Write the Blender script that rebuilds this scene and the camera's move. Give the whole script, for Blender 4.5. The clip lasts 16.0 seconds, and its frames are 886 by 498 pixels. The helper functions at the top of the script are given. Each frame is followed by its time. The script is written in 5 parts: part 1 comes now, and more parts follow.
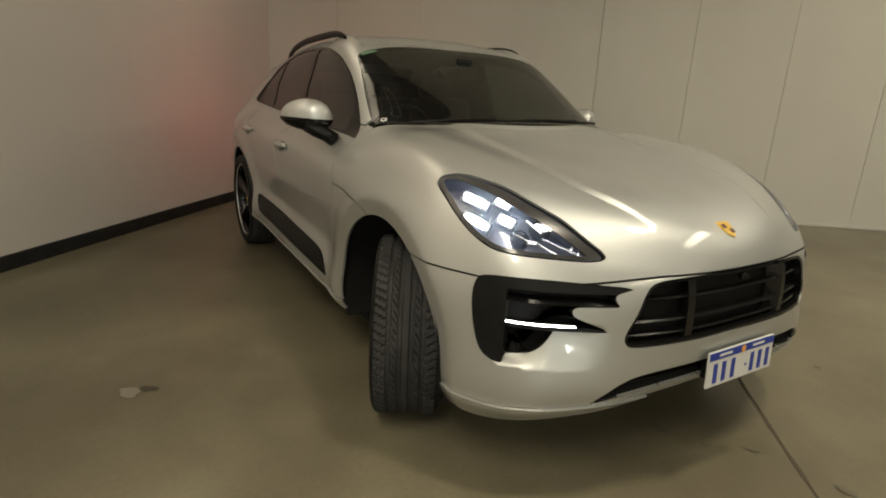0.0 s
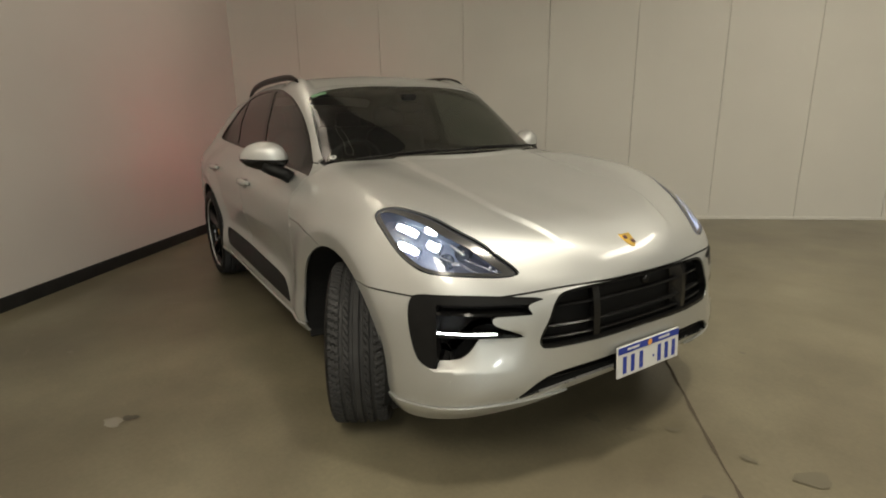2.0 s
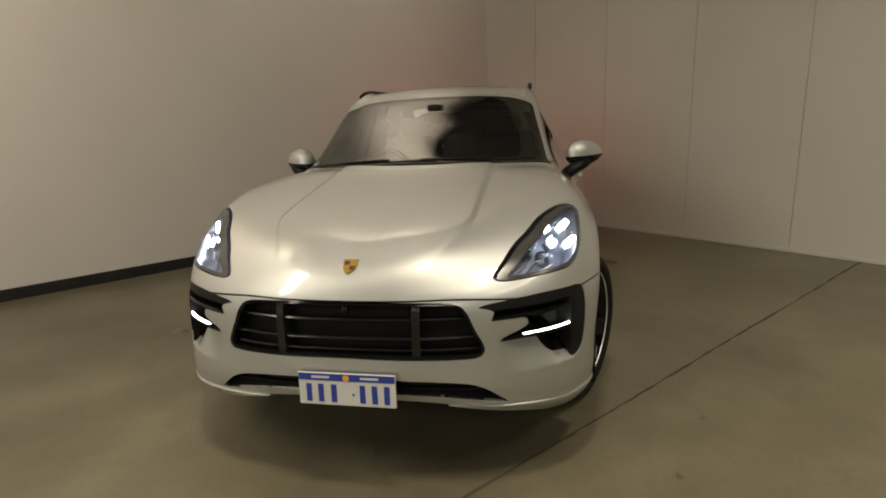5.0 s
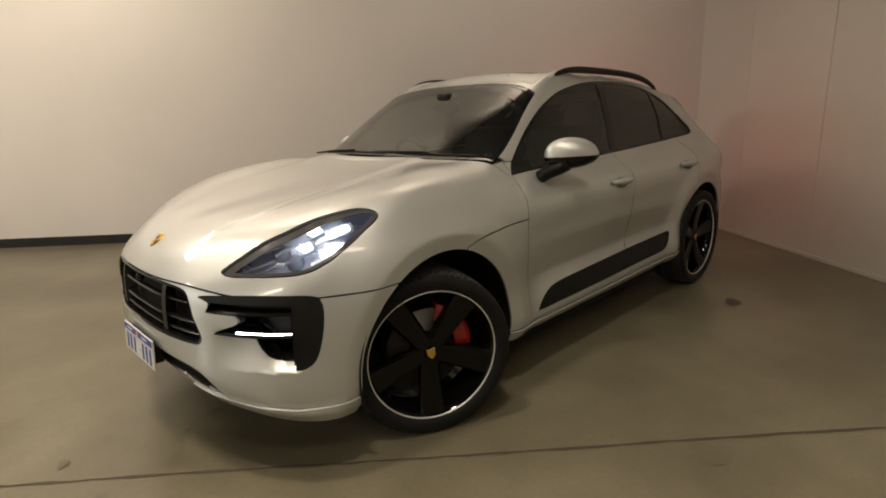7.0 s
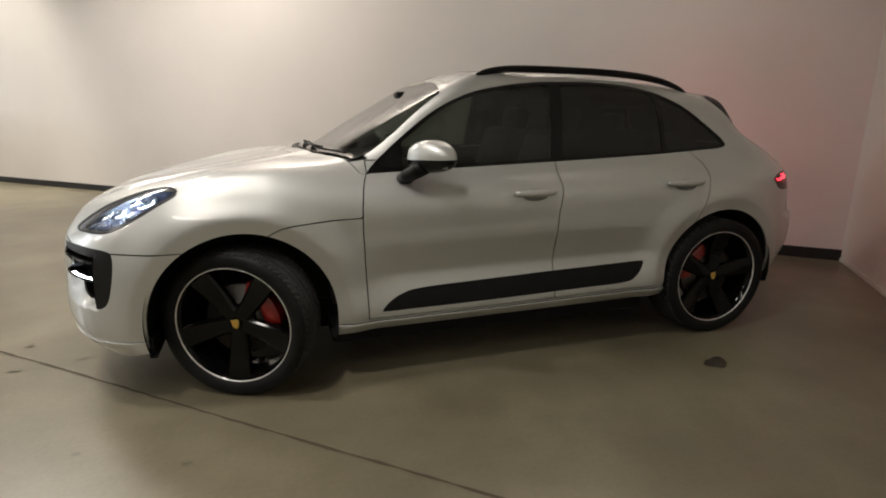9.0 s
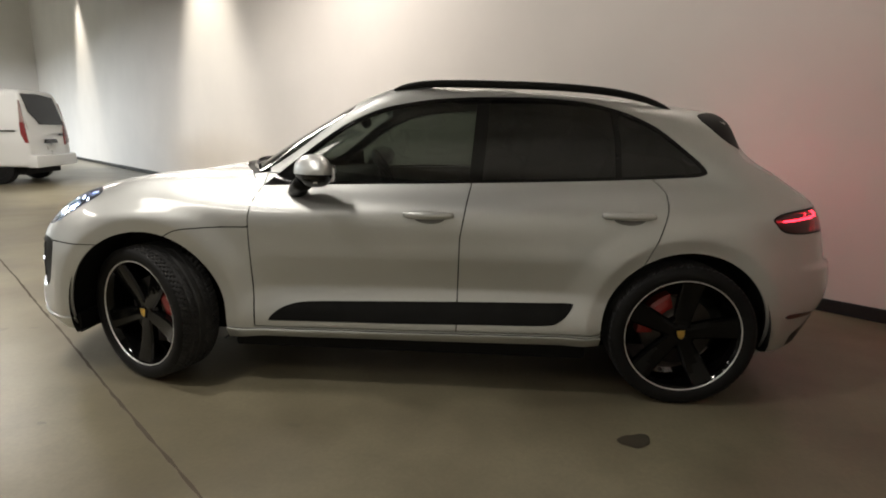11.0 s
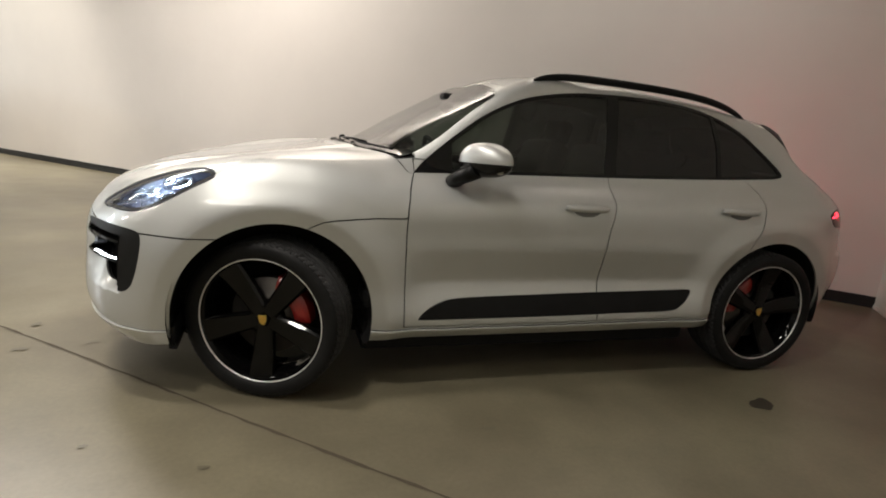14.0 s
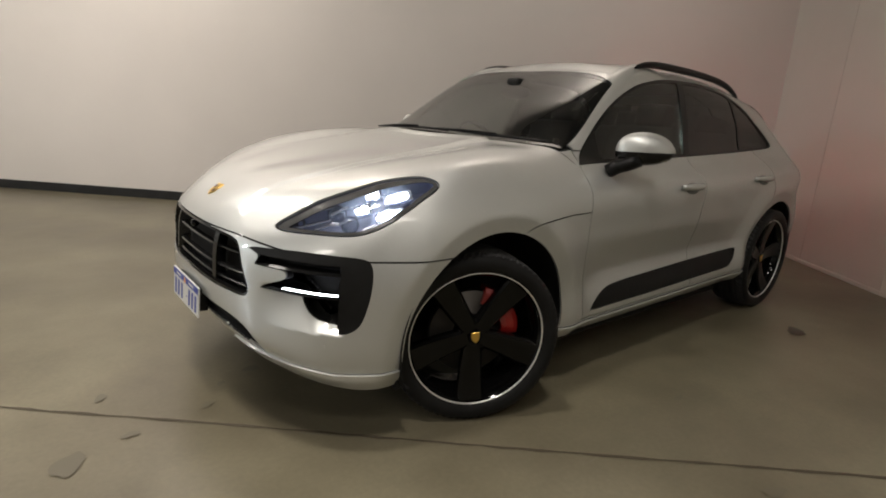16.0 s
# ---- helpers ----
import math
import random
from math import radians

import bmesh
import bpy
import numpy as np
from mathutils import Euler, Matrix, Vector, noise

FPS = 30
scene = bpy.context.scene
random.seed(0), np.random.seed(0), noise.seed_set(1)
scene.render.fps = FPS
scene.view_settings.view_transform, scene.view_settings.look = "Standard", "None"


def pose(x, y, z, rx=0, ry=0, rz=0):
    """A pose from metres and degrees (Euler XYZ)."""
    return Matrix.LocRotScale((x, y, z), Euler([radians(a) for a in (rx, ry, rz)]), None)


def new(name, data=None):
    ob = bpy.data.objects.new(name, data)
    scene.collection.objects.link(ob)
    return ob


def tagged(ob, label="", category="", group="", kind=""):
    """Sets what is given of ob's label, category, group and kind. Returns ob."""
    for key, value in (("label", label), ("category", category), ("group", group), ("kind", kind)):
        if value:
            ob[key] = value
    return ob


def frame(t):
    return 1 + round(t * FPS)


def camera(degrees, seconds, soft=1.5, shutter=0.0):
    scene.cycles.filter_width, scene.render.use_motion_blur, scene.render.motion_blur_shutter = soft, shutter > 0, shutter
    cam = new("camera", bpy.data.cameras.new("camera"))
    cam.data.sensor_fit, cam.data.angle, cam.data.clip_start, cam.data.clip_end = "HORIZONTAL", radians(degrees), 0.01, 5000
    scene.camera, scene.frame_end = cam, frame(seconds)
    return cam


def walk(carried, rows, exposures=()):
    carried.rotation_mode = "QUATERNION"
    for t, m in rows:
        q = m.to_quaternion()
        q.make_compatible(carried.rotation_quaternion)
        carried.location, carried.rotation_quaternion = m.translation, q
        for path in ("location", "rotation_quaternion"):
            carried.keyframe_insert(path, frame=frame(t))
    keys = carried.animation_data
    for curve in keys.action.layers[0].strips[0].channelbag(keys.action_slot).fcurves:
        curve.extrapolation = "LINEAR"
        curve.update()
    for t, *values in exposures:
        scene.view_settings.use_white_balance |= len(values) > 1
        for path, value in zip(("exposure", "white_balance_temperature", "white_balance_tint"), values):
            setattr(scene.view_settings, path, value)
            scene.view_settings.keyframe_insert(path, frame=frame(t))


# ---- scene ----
cam = camera(78.36, 16.0, soft=1.9)
PATH = [
    (0.00, 1.843, -1.795, 1.285, 74.01, -2.71, 59.74),
    (0.50, 1.729, -2.048, 1.306, 74.36, -1.71, 53.94),
    (1.00, 1.717, -2.091, 1.347, 74.43, -0.75, 50.50),
    (1.50, 1.898, -1.979, 1.388, 74.91, 0.05, 51.63),
    (2.00, 2.150, -1.771, 1.405, 75.28, 0.66, 57.19),
    (2.50, 2.360, -1.440, 1.421, 75.15, 1.33, 61.51),
    (3.00, 2.581, -1.098, 1.434, 75.01, 1.96, 66.71),
    (3.50, 2.765, -0.733, 1.439, 75.46, 1.66, 74.65),
    (3.70, 2.798, -0.559, 1.437, 75.22, 1.37, 77.64),
    (4.20, 2.858, -0.119, 1.435, 75.43, 1.40, 85.88),
    (4.75, 2.742, 0.447, 1.425, 75.89, 2.08, 95.67),
    (5.30, 2.494, 1.026, 1.407, 76.39, 2.74, 105.70),
    (5.80, 2.206, 1.501, 1.385, 76.57, 2.85, 114.56),
    (6.00, 2.095, 1.671, 1.369, 76.42, 2.72, 118.36),
    (6.50, 1.796, 2.113, 1.367, 75.94, 1.96, 126.78),
    (7.00, 1.484, 2.501, 1.365, 76.01, 1.92, 135.33),
    (7.50, 1.072, 2.824, 1.363, 75.45, 1.65, 143.62),
    (8.00, 0.694, 3.138, 1.367, 75.53, 1.39, 149.73),
    (8.50, 0.271, 3.344, 1.360, 75.43, 0.58, 157.21),
    (9.00, -0.194, 3.542, 1.360, 75.86, -0.21, 162.60),
    (9.50, -0.647, 3.626, 1.357, 76.92, -0.30, 168.59),
    (10.10, -1.182, 3.669, 1.351, 77.44, -0.59, 175.41),
    (10.70, -1.616, 3.624, 1.344, 77.83, -0.87, -178.43),
    (11.30, -1.816, 3.578, 1.338, 78.08, -1.16, -175.31),
    (11.80, -1.705, 3.582, 1.332, 78.18, -1.39, -176.62),
    (12.00, -1.642, 3.594, 1.326, 77.81, -1.51, -177.38),
    (12.50, -1.341, 3.655, 1.309, 77.44, -2.49, 178.45),
    (13.00, -0.896, 3.621, 1.291, 77.23, -3.33, 175.12),
    (13.50, -0.467, 3.481, 1.286, 77.03, -4.10, 170.11),
    (14.00, -0.030, 3.335, 1.284, 77.27, -5.02, 163.66),
    (14.50, 0.400, 3.118, 1.277, 76.72, -5.51, 157.75),
    (15.00, 0.835, 2.911, 1.274, 76.96, -5.10, 152.56),
    (15.50, 1.190, 2.665, 1.269, 76.43, -5.03, 145.69),
    (16.00, 1.486, 2.410, 1.264, 75.74, -3.68, 141.07),
]
EXPOSURES = [(0.0, -0.30, 7500, 3), (1.5, -0.09, 7000, 5), (3.5, -0.38, 7200, 5), (5.8, -0.44, 7500, 7), (7.0, -0.12, 7500, 10), (8.5, 0.02, 6650, 10), (9.0, 0.06, 6500, 10), (12.5, 0.26, 6450, 9), (15.0, 0.05, 6500, 10), (16.0, -0.08, 6500, 10)]
walk(cam, [(r[0], pose(*r[1:])) for r in PATH], EXPOSURES)

# ---- the room's plan: two walls that meet in the corner behind the car; the car points along +x ----
CORNER = Vector((-5.31, -0.10, 0.0))
DIR_A = Vector((math.cos(radians(-42.0)), math.sin(radians(-42.0)), 0))   # plain wall with a black skirting
DIR_B = Vector((math.cos(radians(52.4)), math.sin(radians(52.4)), 0))     # panelled wall
IN_A = Vector((-DIR_A.y, DIR_A.x, 0))      # from the plain wall into the room
IN_B = Vector((DIR_B.y, -DIR_B.x, 0))      # from the panelled wall into the room
CEILING = 7.4
HUNG, PANEL_L, PANEL_W, WASH_OUT = 4.6, 3.0, 0.60, 0.75


# ---- light ----
world = bpy.data.worlds.new("world")
world.use_nodes = True
world.node_tree.nodes["Background"].inputs[0].default_value = (0.35, 0.36, 0.38, 1)
world.node_tree.nodes["Background"].inputs[1].default_value = 0.02
scene.world = world


def plan(a, b, z=0.0):
    """A place in the room: a metres from the corner along the plain wall, b metres out from it."""
    return CORNER + DIR_A * a + IN_A * b + Vector((0, 0, z))


def downlight(a, b, watts, cone, blend, tint, size=0.12, tilt=0.0, lean=0.0):
    """A spotlight at the ceiling; tilt turns its beam to the plain wall, lean to the panelled wall."""
    lamp = bpy.data.lights.new("spot_lamp", "SPOT")
    lamp.energy, lamp.spot_size, lamp.spot_blend, lamp.color, lamp.shadow_soft_size = watts, radians(cone), blend, tint, size
    ob = new("spot_lamp", lamp)
    ob.matrix_world = Matrix.Translation(plan(a, b, CEILING - 0.10)) @ pose(0, 0, 0, 0, 0, -42.0) @ pose(0, 0, 0, -tilt, lean, 0)
    return ob


def panel_light(a, b, watts, length, width, tint):
    lamp = bpy.data.lights.new("panel_lamp", "AREA")
    lamp.energy, lamp.shape, lamp.size, lamp.size_y, lamp.color = watts, "RECTANGLE", length, width, tint
    ob = new("panel_lamp", lamp)
    ob.matrix_world = Matrix.Translation(plan(a, b, HUNG - 0.09)) @ pose(0, 0, 0, 0, 0, -42.0)
    return ob


WARM = (1.0, 0.925, 0.845)
# unseen hung panels, added and placed to fill the hall with light
PANELS = [(8.3, 2.9), (8.4, 10.5), (2.6, 8.2), (13.5, 4.4), (15.0, 11.0), (22.5, 8.0), (28.5, 9.0)]
WASHERS = [(12.9, 3200, 58), (24.5, 1900, 52)]
# unseen overhead lamps; the second is added to brighten flank and panelled wall
BAYS = [(4.9, 5.3, 1000, 78, 0), (3.4, 7.3, 1250, 96, 10)]
# added fill lamps, unseen, tilted to brighten the plain wall
WALL_FILLS = [(6.6, 2900), (2.4, 1350)]
for (a, b), watts in zip(PANELS, (180, 150, 60, 120, 200, 600, 2200)):
    panel_light(a, b, watts, PANEL_L, PANEL_W, WARM if a < 20 else (0.86, 0.94, 1.0))
for a, watts, cone in WASHERS:
    downlight(a, WASH_OUT, watts, cone, 0.8, (1.0, 0.94, 0.82))
for a, watts in WALL_FILLS:
    downlight(a, 1.6, watts, 96, 1.0, WARM, 0.30, 52)
for a, b, watts, cone, lean in BAYS:
    downlight(a, b, watts, cone, 1.0, WARM, 0.40, 0, lean)


# ---- materials ----
def material(name, color=(0.5, 0.5, 0.5), rough=0.5, metal=0.0, emit=None, power=0.0, coat=0.0, coat_rough=0.05, spec=0.5):
    m = bpy.data.materials.new(name)
    m.use_nodes = True
    p = m.node_tree.nodes["Principled BSDF"]
    p.inputs["Base Color"].default_value = (*color, 1)
    p.inputs["Roughness"].default_value = rough
    p.inputs["Metallic"].default_value = metal
    p.inputs["Coat Weight"].default_value = coat
    p.inputs["Coat Roughness"].default_value = coat_rough
    p.inputs["Specular IOR Level"].default_value = spec
    if emit:
        p.inputs["Emission Color"].default_value = (*emit, 1)
        p.inputs["Emission Strength"].default_value = power
    return m


def node(m, kind, **sets):
    n = m.node_tree.nodes.new(kind)
    for key, value in sets.items():
        n.inputs[key.replace("_", " ")].default_value = value
    return n


def link(m, a, b):
    m.node_tree.links.new(a, b)


def where(m, scale=(1, 1, 1)):
    """World-size coordinates."""
    geo = node(m, "ShaderNodeNewGeometry")
    mp = node(m, "ShaderNodeMapping")
    mp.inputs["Scale"].default_value = scale
    link(m, geo.outputs["Position"], mp.inputs["Vector"])
    return mp.outputs["Vector"]


def noisy(m, vec, scale, detail=4.0, rough=0.55):
    n = node(m, "ShaderNodeTexNoise", Scale=scale, Detail=detail, Roughness=rough)
    link(m, vec, n.inputs["Vector"])
    return n.outputs["Fac"]


def ramp(m, fac, stops):
    r = node(m, "ShaderNodeValToRGB")
    els = r.color_ramp.elements
    while len(els) < len(stops):
        els.new(0.5)
    for el, (pos, col) in zip(els, stops):
        el.position = pos
        el.color = (*col, 1) if len(col) == 3 else col
    link(m, fac, r.inputs["Fac"])
    return r.outputs["Color"]


def mixed(m, fac, a, b, how="MIX"):
    n = m.node_tree.nodes.new("ShaderNodeMix")
    n.data_type, n.blend_type = "RGBA", how
    for sock, v in ((n.inputs[0], fac), (n.inputs[6], a), (n.inputs[7], b)):
        if isinstance(v, (int, float)):
            sock.default_value = v
        elif isinstance(v, tuple):
            sock.default_value = (*v, 1)
        else:
            link(m, v, sock)
    return n.outputs[2]


def bumped(m, height, strength, distance, target="Normal"):
    b = node(m, "ShaderNodeBump", Strength=strength, Distance=distance)
    link(m, height, b.inputs["Height"])
    link(m, b.outputs["Normal"], m.node_tree.nodes["Principled BSDF"].inputs[target])


def prin(m, key):
    return m.node_tree.nodes["Principled BSDF"].inputs[key]


def g(v):
    return (v, v, v)


def floor_material():
    m = material("polished_concrete", (0.3, 0.28, 0.24), 0.3, spec=0.5)
    v = where(m)
    big = noisy(m, v, 0.55, 4, 0.5)
    mid = noisy(m, v, 2.6, 4, 0.5)
    fine = noisy(m, v, 45, 3, 0.6)
    a = ramp(m, big, [(0.25, (0.118, 0.105, 0.071)), (0.75, (0.208, 0.190, 0.132))])
    b = ramp(m, mid, [(0.2, (0.86, 0.85, 0.83)), (0.8, (1.10, 1.095, 1.08))])
    c = ramp(m, fine, [(0.28, g(0.91)), (0.72, g(1.07))])
    col = mixed(m, 1.0, mixed(m, 1.0, a, b, "MULTIPLY"), c, "MULTIPLY")
    blot = noisy(m, v, 1.4, 3, 0.5)
    dark = ramp(m, blot, [(0.42, g(0.0)), (0.80, g(0.50))])
    col = mixed(m, dark, col, (0.085, 0.070, 0.048))
    cloud = noisy(m, v, 1.1, 6, 0.65)
    col = mixed(m, 1.0, col, ramp(m, cloud, [(0.30, (0.80, 0.78, 0.75)), (0.70, (1.14, 1.14, 1.13))]), "MULTIPLY")
    scrape = ramp(m, noisy(m, where(m, (1.2, 7.0, 1.0)), 1.6, 5, 0.6), [(0.66, g(0.0)), (0.80, g(0.35))])
    col = mixed(m, scrape, col, (0.24, 0.225, 0.175))
    link(m, col, prin(m, "Base Color"))
    r = ramp(m, mid, [(0.3, g(0.31)), (0.75, g(0.36))])
    link(m, r, prin(m, "Roughness"))
    bumped(m, noisy(m, v, 60, 4, 0.6), 0.03, 0.002)
    return m


def wall_material(name, color, scale=2.0):
    m = material(name, color, 0.55)
    v = where(m)
    big = noisy(m, v, 0.7, 4, 0.55)
    col = ramp(m, big, [(0.3, tuple(c * 0.95 for c in color)), (0.7, tuple(min(1, c * 1.03) for c in color))])
    scuff = ramp(m, noisy(m, where(m, (1, 1, 3)), 5, 6, 0.7), [(0.66, g(0.0)), (0.85, g(0.25))])
    link(m, mixed(m, scuff, col, tuple(c * 0.8 for c in color)), prin(m, "Base Color"))
    bumped(m, noisy(m, v, 120, 3, 0.5), 0.12, 0.001)
    return m


def paint_material():
    m = material("silver_metallic_paint", (0.52, 0.525, 0.505), 0.45, 0.70, coat=1.0, coat_rough=0.035)
    prin(m, "Coat IOR").default_value = 1.5
    v = where(m)
    flake = noisy(m, v, 900, 2, 0.6)
    col = ramp(m, flake, [(0.3, (0.475, 0.488, 0.474)), (0.7, (0.585, 0.598, 0.582))])
    matte = ramp(m, noisy(m, v, 2.5, 5, 0.6), [(0.35, g(0.42)), (0.75, g(0.48))])
    link(m, col, prin(m, "Base Color"))
    link(m, matte, prin(m, "Roughness"))
    return m


def black_material(name, tone=0.018, rough=0.45, bump=0.0, scale=300.0, coat=0.0, spec=0.28):
    m = material(name, g(tone), rough, coat=coat, spec=spec)
    v = where(m)
    link(m, ramp(m, noisy(m, v, 9, 4, 0.6), [(0.3, g(tone * 0.8)), (0.75, g(tone * 1.35))]), prin(m, "Base Color"))
    if bump:
        bumped(m, noisy(m, v, scale, 2, 0.5), bump, 0.001)
    return m


def glass_material(name, tint, rough=0.0, matte=0.0, ior=1.5, glare=0.0, power=4.2):
    """Thin tinted glass: a clear tinted sheet with a mirror skin, plus painted pale sheen and lamp glare."""
    m = bpy.data.materials.new(name)
    m.use_nodes = True
    nt = m.node_tree
    nt.nodes.remove(nt.nodes["Principled BSDF"])
    out = nt.nodes["Material Output"]
    clear = nt.nodes.new("ShaderNodeBsdfTransparent")
    clear.inputs["Color"].default_value = (*tint, 1)
    gloss = nt.nodes.new("ShaderNodeBsdfGlossy")
    gloss.inputs["Roughness"].default_value = rough
    # gloss of a sheet with two faces, the same from outside and inside
    face = nt.nodes.new("ShaderNodeLayerWeight")
    face.inputs["Blend"].default_value = 0.5
    steep = nt.nodes.new("ShaderNodeMath")
    steep.operation = "POWER"
    steep.inputs[1].default_value = power
    nt.links.new(face.outputs["Facing"], steep.inputs[0])
    low = min(0.5, 1.9 * ((ior - 1) / (ior + 1)) ** 2)
    fres = nt.nodes.new("ShaderNodeMath")
    fres.operation = "MULTIPLY_ADD"
    fres.inputs[1].default_value = 1 - low
    fres.inputs[2].default_value = low
    nt.links.new(steep.outputs["Value"], fres.inputs[0])
    mix = nt.nodes.new("ShaderNodeMixShader")
    nt.links.new(fres.outputs["Value"], mix.inputs["Fac"])
    nt.links.new(clear.outputs["BSDF"], mix.inputs[1])
    nt.links.new(gloss.outputs["BSDF"], mix.inputs[2])
    # pale matte film that lifts the pane as stronger reflections would
    film = nt.nodes.new("ShaderNodeBsdfDiffuse")
    film.inputs["Color"].default_value = (0.55, 0.54, 0.52, 1)
    both = nt.nodes.new("ShaderNodeMixShader")
    both.inputs["Fac"].default_value = matte
    nt.links.new(mix.outputs["Shader"], both.inputs[1])
    nt.links.new(film.outputs["BSDF"], both.inputs[2])
    last = both
    # translucent share that imitates glare round the lit bars
    if glare:
        scatter = nt.nodes.new("ShaderNodeBsdfTranslucent")
        scatter.inputs["Color"].default_value = (0.80, 0.84, 0.92, 1)
        last = nt.nodes.new("ShaderNodeMixShader")
        last.inputs["Fac"].default_value = glare
        nt.links.new(both.outputs["Shader"], last.inputs[1])
        nt.links.new(scatter.outputs["BSDF"], last.inputs[2])
    nt.links.new(last.outputs["Shader"], out.inputs["Surface"])
    return m


FLOOR = floor_material()
WALL_A = wall_material("painted_wall", (0.69, 0.645, 0.605))
WALL_B = wall_material("panel_wall", (0.56, 0.545, 0.49))
WALL_FAR = wall_material("hall_wall", (0.46, 0.46, 0.44))
CEIL = wall_material("dark_ceiling", (0.10, 0.10, 0.10))
SKIRT = black_material("black_skirting", 0.02, 0.5)
PAINT = paint_material()
GAP = black_material("black_void", 0.006, 0.8)
PLASTIC = black_material("black_plastic", 0.009, 0.5, 0.15, 500, spec=0.16)
GLOSS_BLACK = black_material("gloss_black", 0.006, 0.10)
SLAT = black_material("grille_black", 0.008, 0.22, spec=0.5)
SATIN = black_material("satin_black_blade", 0.006, 0.40, 0.06, 200, spec=0.16)
RUBBER = black_material("tyre_rubber", 0.010, 0.50, 0.2, 350, spec=0.14)
RIM_BLACK = black_material("black_rim", 0.0025, 0.07, spec=0.26)
TREAD = black_material("dusty_tread", 0.034, 0.70, 0.2, 350, spec=0.2)
POLISHED = material("polished_lip", (0.86, 0.86, 0.85), 0.42, 0.8)
STEEL = material("brake_steel", (0.11, 0.10, 0.09), 0.5, 0.9)
RED = material("red_caliper", (0.26, 0.010, 0.008), 0.35, coat=0.5)
GLASS_FRONT = glass_material("windscreen_glass", (0.42, 0.46, 0.44), matte=0.008, ior=1.5, power=3.7)
GLASS_SIDE = glass_material("front_side_glass", (0.22, 0.25, 0.22), matte=0.005, ior=1.45)
GLASS_DARK = glass_material("privacy_glass", (0.030, 0.030, 0.030), matte=0.001, ior=1.42)
GLASS_CLEAR = glass_material("lamp_cover", (0.90, 0.92, 0.95), glare=0.085)
LED = material("led_white", (0.9, 0.9, 0.9), 0.3, emit=(0.72, 0.82, 1.0), power=130)
# grey tone paints the wall's reflection along the lamp cover's edge
BEZEL = black_material("bezel_reflection", 0.055, 0.16, spec=0.5)
LED_DRL = material("led_bar", (0.9, 0.9, 0.9), 0.3, emit=(0.80, 0.87, 1.0), power=20)
LED_RED = material("led_red", (0.5, 0.02, 0.02), 0.3, emit=(1.0, 0.07, 0.11), power=24)
CHROME = material("chrome", (0.75, 0.76, 0.78), 0.12, 1.0)
GOLD = material("gold_crest", (0.75, 0.50, 0.12), 0.3, 0.9)
LEATHER = black_material("black_leather", 0.025, 0.55, 0.2, 250)


# ---- mesh helpers ----
def part(name, bm, mat, parent=None, label="", smooth=False):
    """A bmesh as one mesh object, under a thing or under a part."""
    me = bpy.data.meshes.new(name)
    if smooth:
        for f in bm.faces:
            f.smooth = True
    bm.to_mesh(me)
    bm.free()
    me.materials.append(mat)
    ob = new(name, me)
    ob.parent = parent
    if label:
        ob["label"] = label
    return ob


def empty(name, place=(0, 0, 0)):
    ob = new(name)
    ob.location = place
    return ob


def box(bm, x0, x1, y0, y1, z0, z1, m=None, bevel=0.0, seg=2):
    r = bmesh.ops.create_cube(bm, size=1, matrix=Matrix.LocRotScale(((x0 + x1) / 2, (y0 + y1) / 2, (z0 + z1) / 2), None, (x1 - x0, y1 - y0, z1 - z0)))
    vs = r["verts"]
    if bevel:
        es = list({e for v in vs for e in v.link_edges})
        q = bmesh.ops.bevel(bm, geom=es, offset=bevel, segments=seg, affect="EDGES", profile=0.5)
        vs = list({v for f in q["faces"] for v in f.verts} | {v for v in vs if v.is_valid})
    if m is not None:
        bmesh.ops.transform(bm, matrix=m, verts=vs)
    return vs


def lathe(bm, prof, seg=64, axis="y", closed=False):
    """Spin a profile of (radius, offset) about an axis."""
    rings = []
    for r, o in prof:
        ring = []
        for i in range(seg):
            a = 2 * math.pi * i / seg
            p = (r * math.cos(a), o, r * math.sin(a)) if axis == "y" else (r * math.cos(a), r * math.sin(a), o)
            ring.append(bm.verts.new(p))
        rings.append(ring)
    pairs = list(zip(rings, rings[1:])) + ([(rings[-1], rings[0])] if closed else [])
    for a, b in pairs:
        for i in range(seg):
            j = (i + 1) % seg
            bm.faces.new((a[i], a[j], b[j], b[i]))
    return rings


def tube(bm, pts, radius, seg=8, flat=1.0, caps=True):
    """A rounded bar along points; radius may be a list; flat squeezes its height."""
    n = len(pts)
    rings = []
    for i, p in enumerate(pts):
        d = (Vector(pts[min(i + 1, n - 1)]) - Vector(pts[max(i - 1, 0)])).normalized()
        side = d.cross(Vector((0, 0, 1)))
        side = side.normalized() if side.length > 1e-4 else Vector((1, 0, 0))
        up = side.cross(d)
        r = radius[i] if isinstance(radius, (list, tuple)) else radius
        rings.append([bm.verts.new(Vector(p) + side * (r * math.cos(2 * math.pi * k / seg)) + up * (r * flat * math.sin(2 * math.pi * k / seg))) for k in range(seg)])
    for a, b in zip(rings, rings[1:]):
        for k in range(seg):
            j = (k + 1) % seg
            bm.faces.new((a[k], a[j], b[j], b[k]))
    if caps:
        bm.faces.new(rings[0][::-1])
        bm.faces.new(rings[-1])
    return rings


# ---- the room ----
ANG_A = pose(0, 0, 0, 0, 0, -42.0)
TO_A = Matrix.Translation(CORNER) @ ANG_A                       # x along the plain wall, y into the room
TO_B = Matrix.Translation(CORNER) @ pose(0, 0, 0, 0, 0, 52.4)   # x along the panelled wall, -y into the room
LONG_A, LONG_B = 34.0, 16.0

bm = bmesh.new()
